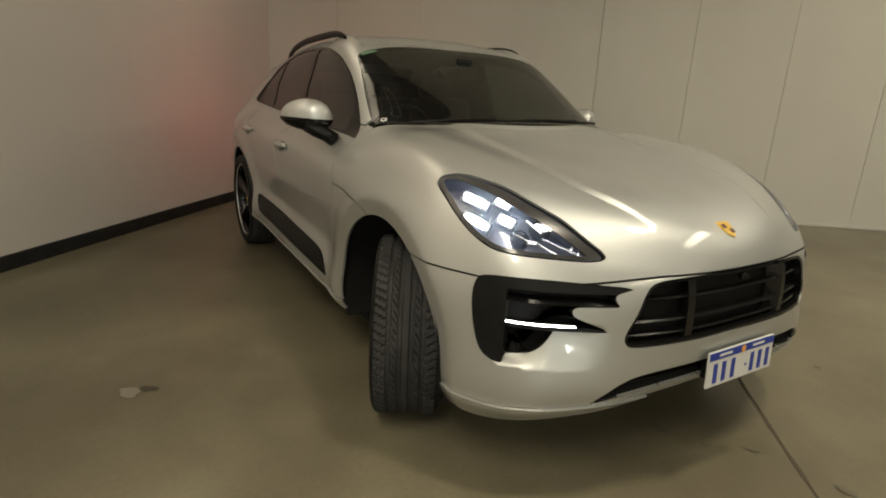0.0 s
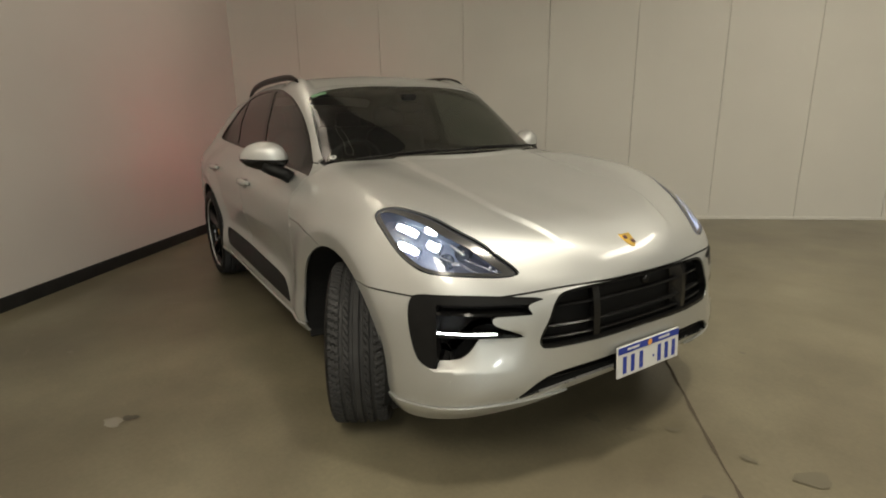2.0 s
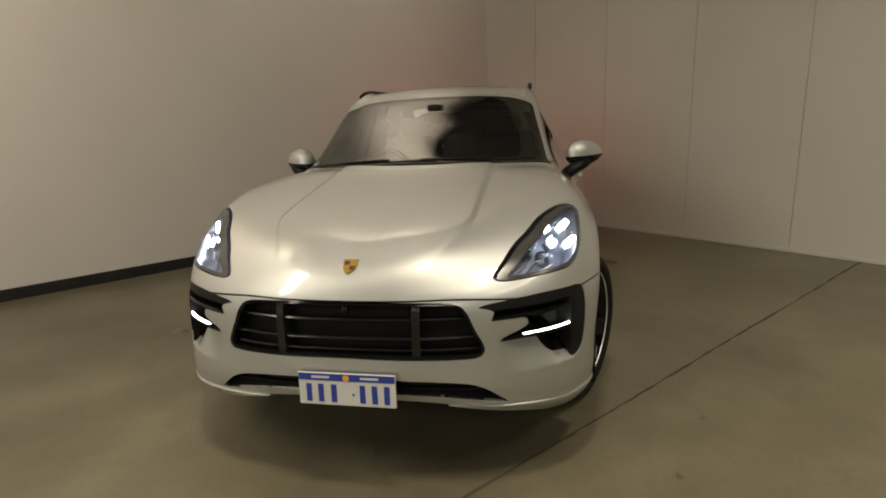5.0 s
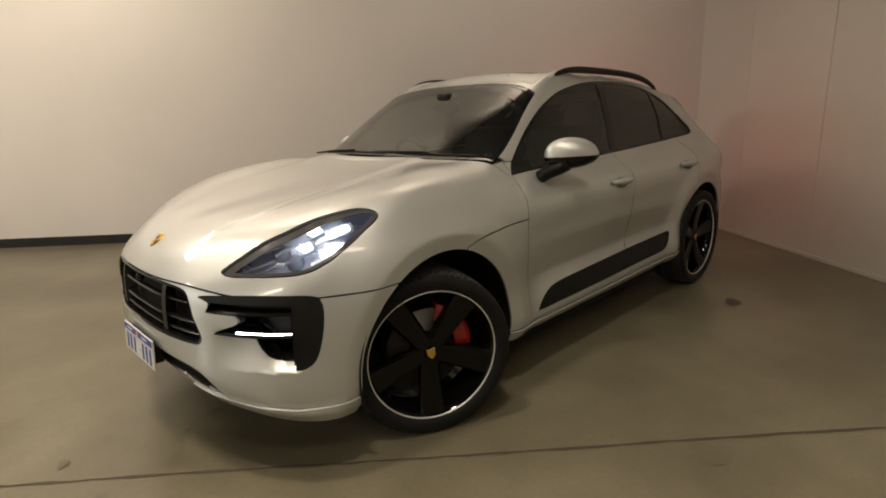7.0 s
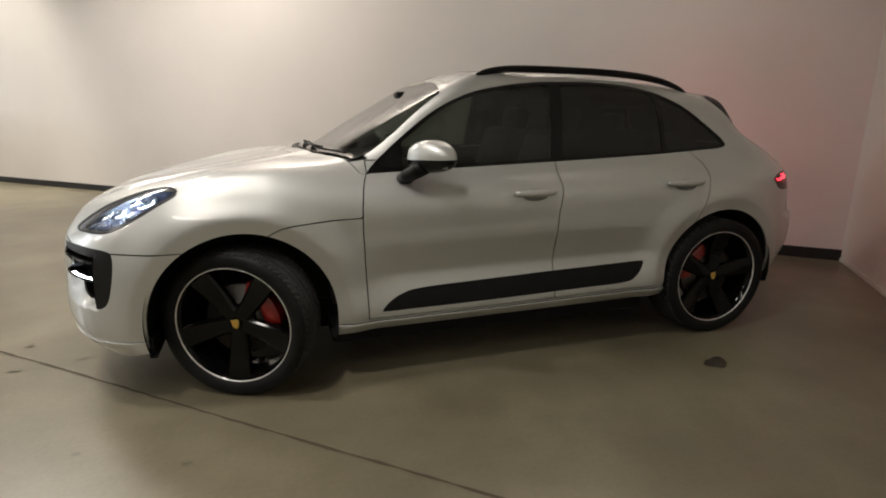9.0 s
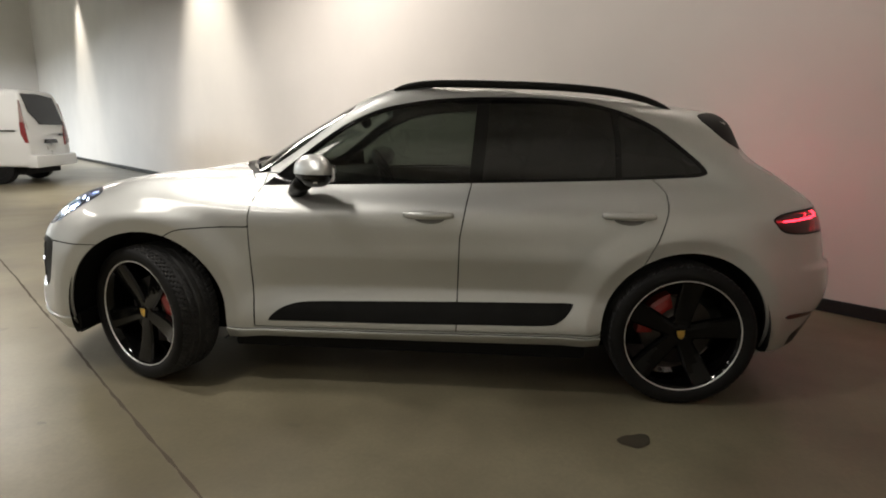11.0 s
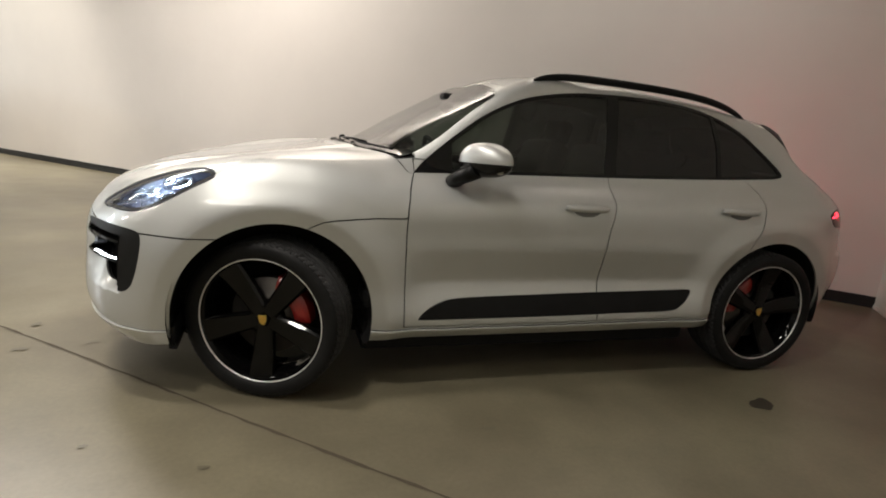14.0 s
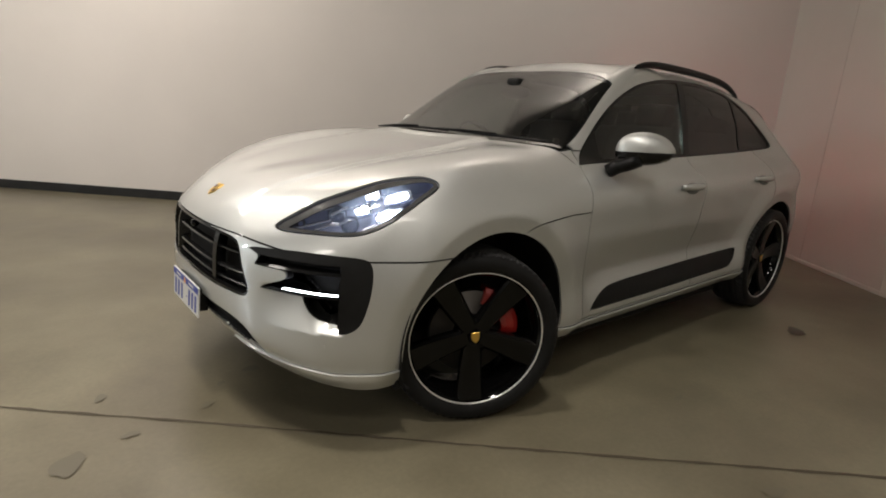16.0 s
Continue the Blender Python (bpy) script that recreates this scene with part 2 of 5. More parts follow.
vs = [bm.verts.new(p) for p in ((-12, -30, 0), (40, -30, 0), (40, 34, 0), (-12, 34, 0))]
bm.faces.new(vs)
slab = tagged(part("floor", bm, FLOOR), "polished grey-beige concrete floor with faint stains", "floor", kind="structure")

bm = bmesh.new()
box(bm, -0.2, LONG_A, -0.2, 0, 0, CEILING, TO_A)
wall_a = tagged(part("wall_south", bm, WALL_A), "plain off-white painted wall above a black skirting", "wall", kind="structure")

bm = bmesh.new()
box(bm, 0.0, LONG_B, 0.04, 0.2, 0, CEILING, TO_B)
wall_b = tagged(part("wall_north", bm, WALL_B), "off-white wall of tall upright insulated panels", "wall", kind="structure")

# unseen closing wall; its distance and grey set what the car's flank reflects
bm = bmesh.new()
box(bm, -0.2, LONG_A, LONG_B, LONG_B + 0.2, 0, CEILING, TO_A)
tagged(part("unseen_far_wall", bm, WALL_FAR), "plain grey closing wall, unseen, added for the car to reflect", "wall", kind="structure")
bm = bmesh.new()
box(bm, LONG_A, LONG_A + 0.2, -0.2, LONG_B + 0.2, 0, CEILING, TO_A)
tagged(part("wall_east", bm, WALL_A), "plain off-white end wall of the hall", "wall", kind="structure")
bm = bmesh.new()
box(bm, -3, LONG_A + 0.2, -0.2, LONG_B + 0.2, CEILING, CEILING + 0.2, TO_A)
tagged(part("ceiling", bm, CEIL), "dark painted ceiling", "ceiling", kind="structure")

# skirting along the plain wall
bm = bmesh.new()
box(bm, 0.0, LONG_A, 0, 0.018, 0, 0.106, TO_A, 0.004, 1)
tagged(part("baseboard", bm, SKIRT), "black skirting board along the plain wall", "skirting", kind="structure")


# ---- the car: one smooth shell from a cage of rails, then cut into panels ----
# Each rail runs from the nose's middle round one flank to the tail's middle: x forwards from the front axle, y out, z up.
RAIL_SILL = [(.845, 0, .375), (.832, .30, .365), (.745, .58, .308), (.56, .80, .252), (.36, .89, .258), (-.15, .905, .235), (-.62, .915, .278), (-.74, .917, .280), (-.92, .917, .281), (-1.15, .917, .283), (-1.75, .92, .289), (-2.35, .92, .298), (-2.85, .905, .30), (-3.20, .87, .27), (-3.44, .74, .28), (-3.64, .42, .30), (-3.69, 0, .31)]
RAIL_LOWER = [(.872, 0, .425), (.86, .30, .415), (.785, .60, .37), (.60, .835, .318), (.37, .92, .325), (-.15, .945, .318), (-.62, .950, .322), (-.74, .952, .323), (-.92, .952, .325), (-1.15, .952, .326), (-1.75, .952, .332), (-2.35, .955, .345), (-2.85, .95, .38), (-3.22, .91, .40), (-3.49, .77, .44), (-3.70, .44, .46), (-3.75, 0, .47)]
RAIL_MID = [(.885, 0, .55), (.87, .30, .55), (.785, .59, .55), (.605, .835, .53), (.38, .93, .52), (-.15, .96, .53), (-.62, .94, .52), (-.74, .933, .52), (-.92, .927, .525), (-1.15, .925, .53), (-1.75, .92, .54), (-2.35, .94, .55), (-2.85, .96, .57), (-3.24, .92, .58), (-3.51, .78, .60), (-3.71, .45, .61), (-3.76, 0, .62)]
RAIL_WAIST = [(.87, 0, .75), (.85, .28, .755), (.765, .56, .755), (.58, .825, .745), (.36, .925, .74), (-.15, .96, .76), (-.62, .95, .76), (-.74, .947, .76), (-.92, .945, .765), (-1.15, .945, .77), (-1.75, .945, .78), (-2.35, .95, .79), (-2.85, .96, .80), (-3.25, .91, .81), (-3.49, .77, .82), (-3.66, .45, .83), (-3.71, 0, .84)]
RAIL_SHOULDER = [(.835, 0, .815), (.815, .26, .815), (.715, .53, .83), (.50, .785, .90), (.30, .88, .93), (-.15, .93, .95), (-.62, .94, .94), (-.74, .941, .94), (-.92, .942, .942), (-1.15, .942, .945), (-1.75, .938, .95), (-2.35, .935, .96), (-2.85, .94, .97), (-3.23, .915, .97), (-3.45, .765, .98), (-3.60, .44, 1.0), (-3.65, 0, 1.01)]
RAIL_BELT = [(.78, 0, .868), (.75, .25, .885), (.60, .50, .93), (.40, .705, .99), (.21, .80, 1.035), (-.15, .835, 1.07), (-.62, .82, 1.06), (-.76, .81, 1.062), (-.93, .805, 1.066), (-1.15, .80, 1.07), (-1.75, .785, 1.08), (-2.35, .775, 1.105), (-2.80, .785, 1.135), (-3.13, .835, 1.11), (-3.30, .70, 1.13), (-3.41, .40, 1.14), (-3.43, 0, 1.145)]
RAIL_PILLAR = [(.72, 0, .905), (.67, .23, .93), (.50, .44, .98), (.30, .585, 1.035), (.10, .66, 1.08), (-.20, .71, 1.115), (-.57, .745, 1.118), (-.64, .738, 1.135), (-.81, .725, 1.215), (-1.02, .71, 1.31), (-1.70, .70, 1.33), (-2.30, .70, 1.34), (-2.73, .715, 1.31), (-3.01, .735, 1.265), (-3.145, .60, 1.262), (-3.24, .35, 1.272), (-3.26, 0, 1.277)]
RAIL_ROOF_EDGE = [(.66, 0, .935), (.58, .18, .963), (.36, .32, 1.010), (.12, .42, 1.056), (-.08, .47, 1.091), (-.27, .50, 1.124), (-.47, .58, 1.138), (-.55, .615, 1.148), (-.83, .635, 1.312), (-1.14, .628, 1.490), (-1.70, .60, 1.55), (-2.25, .59, 1.535), (-2.65, .60, 1.48), (-2.95, .60, 1.43), (-3.06, .52, 1.43), (-3.13, .30, 1.435), (-3.15, 0, 1.44)]
RAIL_CENTRE = [(.60, 0, .953), (.45, 0, .982), (.22, 0, 1.022), (.02, 0, 1.056), (-.14, 0, 1.087), (-.27, 0, 1.117), (-.36, 0, 1.145), (-.44, 0, 1.158), (-.79, 0, 1.345), (-1.13, 0, 1.535), (-1.68, 0, 1.588), (-2.20, 0, 1.578), (-2.58, 0, 1.548), (-2.85, 0, 1.515), (-2.95, 0, 1.50), (-3.02, 0, 1.48), (-3.08, 0, 1.46)]
RAILS = np.array([RAIL_SILL, RAIL_LOWER, RAIL_MID, RAIL_WAIST, RAIL_SHOULDER, RAIL_BELT, RAIL_PILLAR, RAIL_ROOF_EDGE, RAIL_CENTRE])


def spline(points, knots, samples):
    """Smooth curves through points (k, n, 3) at knots (k or (k, n)), with tangents from three neighbours; samples: (segment, fraction) pairs."""
    pts, kn = np.asarray(points, float), np.asarray(knots, float)
    if kn.ndim == 1:
        kn = np.repeat(kn[:, None], pts.shape[1], 1)
    d = (pts[1:] - pts[:-1]) / (kn[1:] - kn[:-1])[..., None]
    h = (kn[1:] - kn[:-1])[..., None]
    tan = np.empty_like(pts)
    tan[1:-1] = (d[:-1] * h[1:] + d[1:] * h[:-1]) / (h[1:] + h[:-1])
    tan[0], tan[-1] = d[0], d[-1]
    out = []
    for i, s in samples:
        hh = h[i]
        out.append((2 * s**3 - 3 * s**2 + 1) * pts[i] + (s**3 - 2 * s**2 + s) * hh * tan[i] + (3 * s**2 - 2 * s**3) * pts[i + 1] + (s**3 - s**2) * hh * tan[i + 1])
    return np.array(out)


FLIP = np.array([1, -1, 1.0])


def shell():
    """The half shell (y >= 0) as a grid of points: along the car, then up the section."""
    st = RAILS.transpose(1, 0, 2)                                  # stations, rails, 3
    st = np.concatenate([st[1:2] * FLIP, st, st[-2:-1] * FLIP])    # mirrored ghosts beyond the middle
    gaps = np.linalg.norm(st[1:, 2:7] - st[:-1, 2:7], axis=2).mean(1)
    ku = np.concatenate([[0], np.cumsum(np.maximum(gaps, 0.05))])
    su = []
    for i in range(1, len(st) - 2):
        n = max(3, int(round((ku[i + 1] - ku[i]) / 0.0125)))
        su += [(i, k / n) for k in range(n)]
    su.append((len(st) - 3, 1.0))
    grid = spline(st, ku, su).transpose(1, 0, 2)                   # rails, samples, 3
    grid = np.concatenate([grid, grid[-2:-1] * FLIP])
    seg = np.maximum(np.linalg.norm(grid[1:] - grid[:-1], axis=2), 0.02) ** 0.75
    kv = np.concatenate([np.zeros((1, grid.shape[1])), np.cumsum(seg, 0)])
    sv = []
    for i, n in zip(range(len(grid) - 2), (10, 14, 17, 17, 16, 19, 19, 23)):
        sv += [(i, k / n) for k in range(n)]
    sv.append((len(grid) - 3, 1.0))
    return spline(grid, kv, sv).transpose(1, 0, 2)                 # samples along, samples up, 3


def smooth01(v):
    v = np.clip(v, 0, 1)
    return v * v * (3 - 2 * v)


ARCH_F, ARCH_R, ARCH_Z, ARCH_RAD = -0.030, -2.807, 0.385, 0.412


def arch_field(x, z, cx):
    """Distance outside a wheel opening; below the hub it runs straight down."""
    dz = np.where(z > ARCH_Z, z - ARCH_Z, 0.0)
    return np.hypot(x - cx, dz) - ARCH_RAD - (0.020 if cx > -1 else 0)


def relief(P):
    """Wheel-arch flares, the bonnet's raised middle and the fold along the doors."""
    x, y, z = P[..., 0].copy(), P[..., 1].copy(), P[..., 2].copy()
    side = smooth01((y - 0.70) / 0.12) * smooth01((0.98 - z) / 0.10)
    for cx in (ARCH_F, ARCH_R):
        d = arch_field(x, z, cx)
        y = y + side * (0.017 * smooth01((0.22 - d) / 0.15) - 0.017 * np.clip((0.068 - d) / 0.068, 0, 1))
    rib = 0.32 + 0.11 * smooth01((0.76 - x) / 0.35)
    hood = smooth01((0.80 - x) / 0.25) * smooth01((x + 0.46) / 0.1) * smooth01((z - 0.86) / 0.06)
    z = z + hood * 0.012 * smooth01((rib + 0.014 - y) / 0.028)
    door = smooth01((-0.55 - x) / 0.25) * smooth01((x + 2.45) / 0.25)
    fold = 0.556 - 0.010 * (x + 1.5)
    y = y - door * side * 0.017 * np.clip(1 - np.abs(z - fold) / np.where(z > fold, 0.16, 0.11), 0, 1)
    x = x - 0.026 * smooth01((-3.30 - x) / 0.15) * smooth01((0.735 - z) / 0.03) * smooth01((z - 0.40) / 0.15)
    crown = np.broadcast_to(P[:, -1:, 2] + 0.002 - 0.10 * y ** 2, z.shape)                # the roof is highest in its middle
    z = np.where((x < -1.15) & (z > 1.40) & (y < 0.56), np.minimum(z, crown), z)
    return np.stack([x, y, z], -1)


class Skin:
    """A piece of shell: points, normals, triangles."""

    def __init__(self, V, N, F):
        self.V, self.N, self.F = V, N, F

    def tidy(self):
        used = np.unique(self.F)
        where_to = np.full(len(self.V), -1)
        where_to[used] = np.arange(len(used))
        return Skin(self.V[used], self.N[used], where_to[self.F]) if len(self.F) else Skin(np.zeros((0, 3)), np.zeros((0, 3)), np.zeros((0, 3), int))

    def split(self, field):
        """Cut along field = 0: the piece below zero and the piece above it."""
        f = field(self.V) if callable(field) else field
        f = np.where(np.abs(f) < 1e-7, 1e-7, f)
        neg = f[self.F] < 0
        k = neg.sum(1)
        V, N = list(self.V), list(self.N)
        inn, out, made = [], [], {}

        def mid(a, b):
            key = (a, b) if a < b else (b, a)
            if key not in made:
                t = f[a] / (f[a] - f[b])
                made[key] = len(V)
                V.append(self.V[a] * (1 - t) + self.V[b] * t)
                n = self.N[a] * (1 - t) + self.N[b] * t
                N.append(n / (np.linalg.norm(n) + 1e-12))
            return made[key]

        for tri, ng in zip(self.F[(k == 1) | (k == 2)], neg[(k == 1) | (k == 2)]):
            i = int(np.argmax(ng)) if ng.sum() == 1 else int(np.argmin(ng))
            a, b, c = int(tri[i]), int(tri[(i + 1) % 3]), int(tri[(i + 2) % 3])
            ab, ac = mid(a, b), mid(a, c)
            one, two = [(a, ab, ac)], [(ab, b, c), (ab, c, ac)]
            if ng[i]:
                inn += one
                out += two
            else:
                out += one
                inn += two
        V, N = np.array(V), np.array(N)
        join = lambda whole, new_ones: np.concatenate([self.F[whole], np.array(new_ones, int).reshape(-1, 3)])
        return Skin(V, N, join(k == 3, inn)).tidy(), Skin(V, N, join(k == 0, out)).tidy()

    def take(self, field, gap=0.0):
        """Take the piece inside the field, leaving a joint of the given width; returns (piece, rest)."""
        piece, _ = self.split(lambda V: field(V) + gap / 2)
        _, rest = self.split(lambda V: field(V) - gap / 2)
        return piece, rest

    def finer(self):
        """Every triangle split in four."""
        V, N, made, F = list(self.V), list(self.N), {}, []

        def mid(a, b):
            key = (a, b) if a < b else (b, a)
            if key not in made:
                made[key] = len(V)
                V.append((self.V[a] + self.V[b]) / 2)
                n = self.N[a] + self.N[b]
                N.append(n / np.linalg.norm(n))
            return made[key]

        for a, b, c in self.F.tolist():
            ab, bc, ca = mid(a, b), mid(b, c), mid(c, a)
            F += [(a, ab, ca), (ab, b, bc), (ca, bc, c), (ab, bc, ca)]
        return Skin(np.array(V), np.array(N), np.array(F))

    def pressed(self, move):
        """Points moved by a smooth field, with new normals where they moved."""
        d = move(self.V)
        V = self.V + d
        n = np.cross(V[self.F[:, 1]] - V[self.F[:, 0]], V[self.F[:, 2]] - V[self.F[:, 0]])
        acc = np.zeros_like(V)
        for k in range(3):
            np.add.at(acc, self.F[:, k], n)
        acc /= np.linalg.norm(acc, axis=1, keepdims=True) + 1e-12
        w = smooth01(np.linalg.norm(d, axis=1) / 0.002)[:, None]
        N = self.N * (1 - w) + acc * w
        return Skin(V, N / (np.linalg.norm(N, axis=1, keepdims=True) + 1e-12), self.F)

    def moved(self, d):
        return Skin(self.V + self.N * d, self.N, self.F)

    def mirrored(self):
        return Skin(self.V * FLIP, self.N * FLIP, self.F[:, ::-1])

    def both(self):
        m = self.mirrored()
        return Skin(np.concatenate([self.V, m.V]), np.concatenate([self.N, m.N]), np.concatenate([self.F, m.F + len(self.V)]))

    def rim(self):
        """Directed border edges, but for those on the car's middle plane."""
        e = np.concatenate([self.F[:, [0, 1]], self.F[:, [1, 2]], self.F[:, [2, 0]]])
        key = {(int(a), int(b)) for a, b in e}
        return [(a, b) for a, b in key if (b, a) not in key and not (abs(self.V[a][1]) < 1e-5 and abs(self.V[b][1]) < 1e-5)]


def skin_part(name, skin, mat, parent, label="", edge=0.010, floor_at=None, floor_mat=None):
    """A panel with a folded edge; with floor_at it becomes a pan whose bottom lies that deep."""
    V, N, F = [*skin.V], [*skin.N], [tuple(f) for f in skin.F]
    if floor_at is not None:
        V, F = [*(skin.V - skin.N * floor_at)], F
        edge = -floor_at
    for a, b in skin.rim():
        if edge:
            pa, pb = V[a], V[b]
            qa, qb = pa - skin.N[a] * edge, pb - skin.N[b] * edge
            n = np.cross(pb - pa, qa - pa)
            n = -n / (np.linalg.norm(n) + 1e-12) if edge < 0 else -n / (np.linalg.norm(n) + 1e-12)
            i = len(V)
            V += [pa, pb, qb, qa]
            N += [n] * 4
            F.append((i, i + 3, i + 2, i + 1))
    me = bpy.data.meshes.new(name)
    me.from_pydata([tuple(v) for v in V], [], [tuple(int(i) for i in f) for f in F])
    me.polygons.foreach_set("use_smooth", [True] * len(F))
    me.normals_split_custom_set_from_vertices([tuple(n) for n in N])
    me.materials.append(mat)
    ob = new(name, me)
    ob.parent = parent
    if label:
        ob["label"] = label
    return ob


def curve2(knots, sub=6, closed=True):
    """A smooth closed outline through knots; a knot written twice makes a corner."""
    k = np.array(knots, float)
    n = len(k)
    out = []
    for i in range(n if closed else n - 1):
        p0, p1, p2, p3 = (k[(i + j) % n] if closed else k[min(max(i + j, 0), n - 1)] for j in (-1, 0, 1, 2))
        if np.linalg.norm(p2 - p1) < 1e-9:
            continue
        for s in np.arange(sub) / sub:
            out.append(0.5 * (2 * p1 + (p2 - p0) * s + (2 * p0 - 5 * p1 + 4 * p2 - p3) * s**2 + (3 * p1 - p0 - 3 * p2 + p3) * s**3))
    if not closed:
        out.append(k[-1])
    return np.array(out)


def outline(knots, sub=6):
    """Signed distance to a closed smooth outline in two coordinates: below zero inside."""
    c = curve2(knots, sub)
    d = np.roll(c, -1, 0) - c
    keep = (d**2).sum(1) > 1e-12
    c, d = c[keep], d[keep]

    def field(a, b):
        best = np.full(a.shape, 1e9)
        inside = np.zeros(a.shape, bool)
        for (px, py), (dx, dy) in zip(c, d):
            s = np.clip(((a - px) * dx + (b - py) * dy) / (dx * dx + dy * dy), 0, 1)
            best = np.minimum(best, np.hypot(a - px - s * dx, b - py - s * dy))
            if dy:
                crosses = ((py > b) != (py + dy > b)) & (a < dx * (b - py) / dy + px)
                inside ^= crosses
        return np.where(inside, -best, best)
    return field


GRID = relief(shell())
GU, GV = GRID.shape[:2]
du, dv = np.gradient(GRID, axis=0), np.gradient(GRID, axis=1)
GN = np.cross(dv, du)
GN[[0, -1], :, 1] = 0
GN[:, -1, 1] = 0
GN /= np.linalg.norm(GN, axis=2, keepdims=True) + 1e-12
if GN[GU // 2, 20, 1] < 0:
    GN = -GN
idx = np.arange(GU * GV).reshape(GU, GV)
qa, qb, qc, qd = idx[:-1, :-1].ravel(), idx[1:, :-1].ravel(), idx[1:, 1:].ravel(), idx[:-1, 1:].ravel()
tris = np.concatenate([np.stack([qa, qc, qb], 1), np.stack([qa, qd, qc], 1)])
fa = np.cross(GRID.reshape(-1, 3)[tris[:, 1]] - GRID.reshape(-1, 3)[tris[:, 0]], GRID.reshape(-1, 3)[tris[:, 2]] - GRID.reshape(-1, 3)[tris[:, 0]])
if (fa * GN.reshape(-1, 3)[tris[:, 0]]).sum() < 0:
    tris = tris[:, ::-1]
SHELL = Skin(GRID.reshape(-1, 3), GN.reshape(-1, 3), tris)


# light bars and bright trims in the headlamp: place on its cover, length, height, tilt
LED_PLACES = [((.379, .807, .960), .092, .028, 0), ((.441, .738, .961), .050, .030, 0), ((.430, .835, .903), .092, .028, 0), ((.500, .765, .914), .050, .030, 0)]
TRIM_PLACES = [((.555, .695, .903), .070, .012, 12), ((.585, .655, .905), .060, .008, 0), ((.589, .724, .861), .035, .016, -20), ((.690, .580, .836), .050, .022, 0), ((.620, .690, .845), .075, .008, 4), ((.655, .615, .850), .012, .030, 0), ((.675, .600, .842), .012, .030, 0), ((.560, .735, .868), .090, .006, 0), ((.640, .640, .848), .150, .009, -2)]
LAMP_TRIM = material("lamp_trim", (.55, .58, .66), .22, .95)
LENS = material("projector_glass", (.03, .04, .07), .08, coat=1.0)


# ---- the car's panels ----
car = empty("car")
tagged(car, "silver metallic sport utility car with black wheels and lit headlights", "car")


def line(knots):
    """A smooth-enough line: value at a coordinate, straight between its knots."""
    k = sorted(knots)
    a, b = [p[0] for p in k], [p[1] for p in k]
    return lambda v: np.interp(v, a, b)


X, Y, Z = (lambda V: V[:, 0]), (lambda V: V[:, 1]), (lambda V: V[:, 2])
top = np.maximum

# outlines in the side view (x, z), the front view (y, z) and unrolled round the front corner (y - 0.6 x, z)
WINDOWS = outline([(-.640, 1.058), (-.640, 1.058), (-1.177, 1.075), (-1.785, 1.093), (-2.376, 1.117), (-2.773, 1.142), (-2.872, 1.154), (-2.895, 1.182), (-2.819, 1.262), (-2.643, 1.402), (-2.394, 1.497), (-2.077, 1.533), (-1.642, 1.527), (-1.339, 1.486), (-1.161, 1.431), (-.986, 1.336), (-.759, 1.163)])
LAMP = outline([(.722, .815), (.708, .832), (.657, .868), (.585, .913), (.497, .954), (.403, .990), (.309, 1.014), (.254, 1.020), (.224, 1.007), (.238, .984), (.301, .949), (.377, .904), (.452, .861), (.522, .831), (.574, .821), (.644, .816), (.700, .811)])
INTAKE = outline([(-.02, .741), (-.02, .741), (.12, .750), (.276, .757), (.42, .757), (.525, .751), (.562, .728), (.573, .668), (.562, .582), (.535, .510), (.49, .481), (.455, .481), (.455, .481), (.462, .500), (.462, .500), (.42, .502), (.358, .514), (.306, .547), (.262, .602), (.262, .602), (.16, .598), (.07, .604), (.07, .604), (.15, .632), (.206, .650), (.222, .668), (.206, .682), (.206, .682), (.045, .684), (.045, .684), (.066, .718)])
GRILLE = outline([(0, .768), (.15, .768), (.28, .765), (.40, .755), (.445, .725), (.475, .66), (.505, .60), (.505, .568), (.47, .551), (.30, .552), (0, .556), (-.2, .556), (-.2, .768)])
LOWER_GRILLE = outline([(0, .474), (.25, .470), (.42, .458), (.50, .436), (.56, .392), (.598, .355), (.598, .355), (.50, .378), (.30, .402), (0, .410), (-.2, .410), (-.2, .474)])
BLADE = outline([(-.684, .370), (-.684, .370), (-.720, .410), (-.790, .449), (-.920, .471), (-1.4, .486), (-1.9, .500), (-2.258, .513), (-2.258, .513), (-2.235, .470), (-2.195, .425), (-2.12, .398), (-1.8, .388), (-1.379, .378)])
TAIL_LAMP = outline([(-3.172, .968), (-3.226, .992), (-3.33, 1.004), (-3.47, 1.008), (-3.60, 1.010), (-3.80, 1.010), (-3.80, .90), (-3.60, .893), (-3.45, .889), (-3.338, .890), (-3.235, .905), (-3.188, .942)])
MARKER = outline([(-3.325, .480), (-3.52, .472), (-3.535, .462), (-3.52, .452), (-3.345, .456)])
DOOR_FRONT_EDGE = line([(.30, -.617), (.50, -.613), (.795, -.602), (.908, -.603), (.988, -.615), (1.03, -.630), (1.065, -.648)])
DOOR_MIDDLE = line([(.30, -1.670), (.54, -1.670), (.835, -1.676), (1.0, -1.705), (1.10, -1.728)])
DOOR_REAR_EDGE = line([(.30, -2.36), (.50, -2.45), (.64, -2.53), (.744, -2.588), (.874, -2.640), (.96, -2.672), (1.013, -2.686), (1.066, -2.690), (1.10, -2.668), (1.135, -2.630)])
FENDER_CUT = line([(-.62, .859), (-.45, .855), (-.36, .849), (-.27, .841), (-.219, .830), (-.17, .806), (-.10, .76)])
SILL_TOP = line([(-2.5, .350), (-2.35, .346), (-1.4, .330), (-.48, .322), (0.2, .322)])


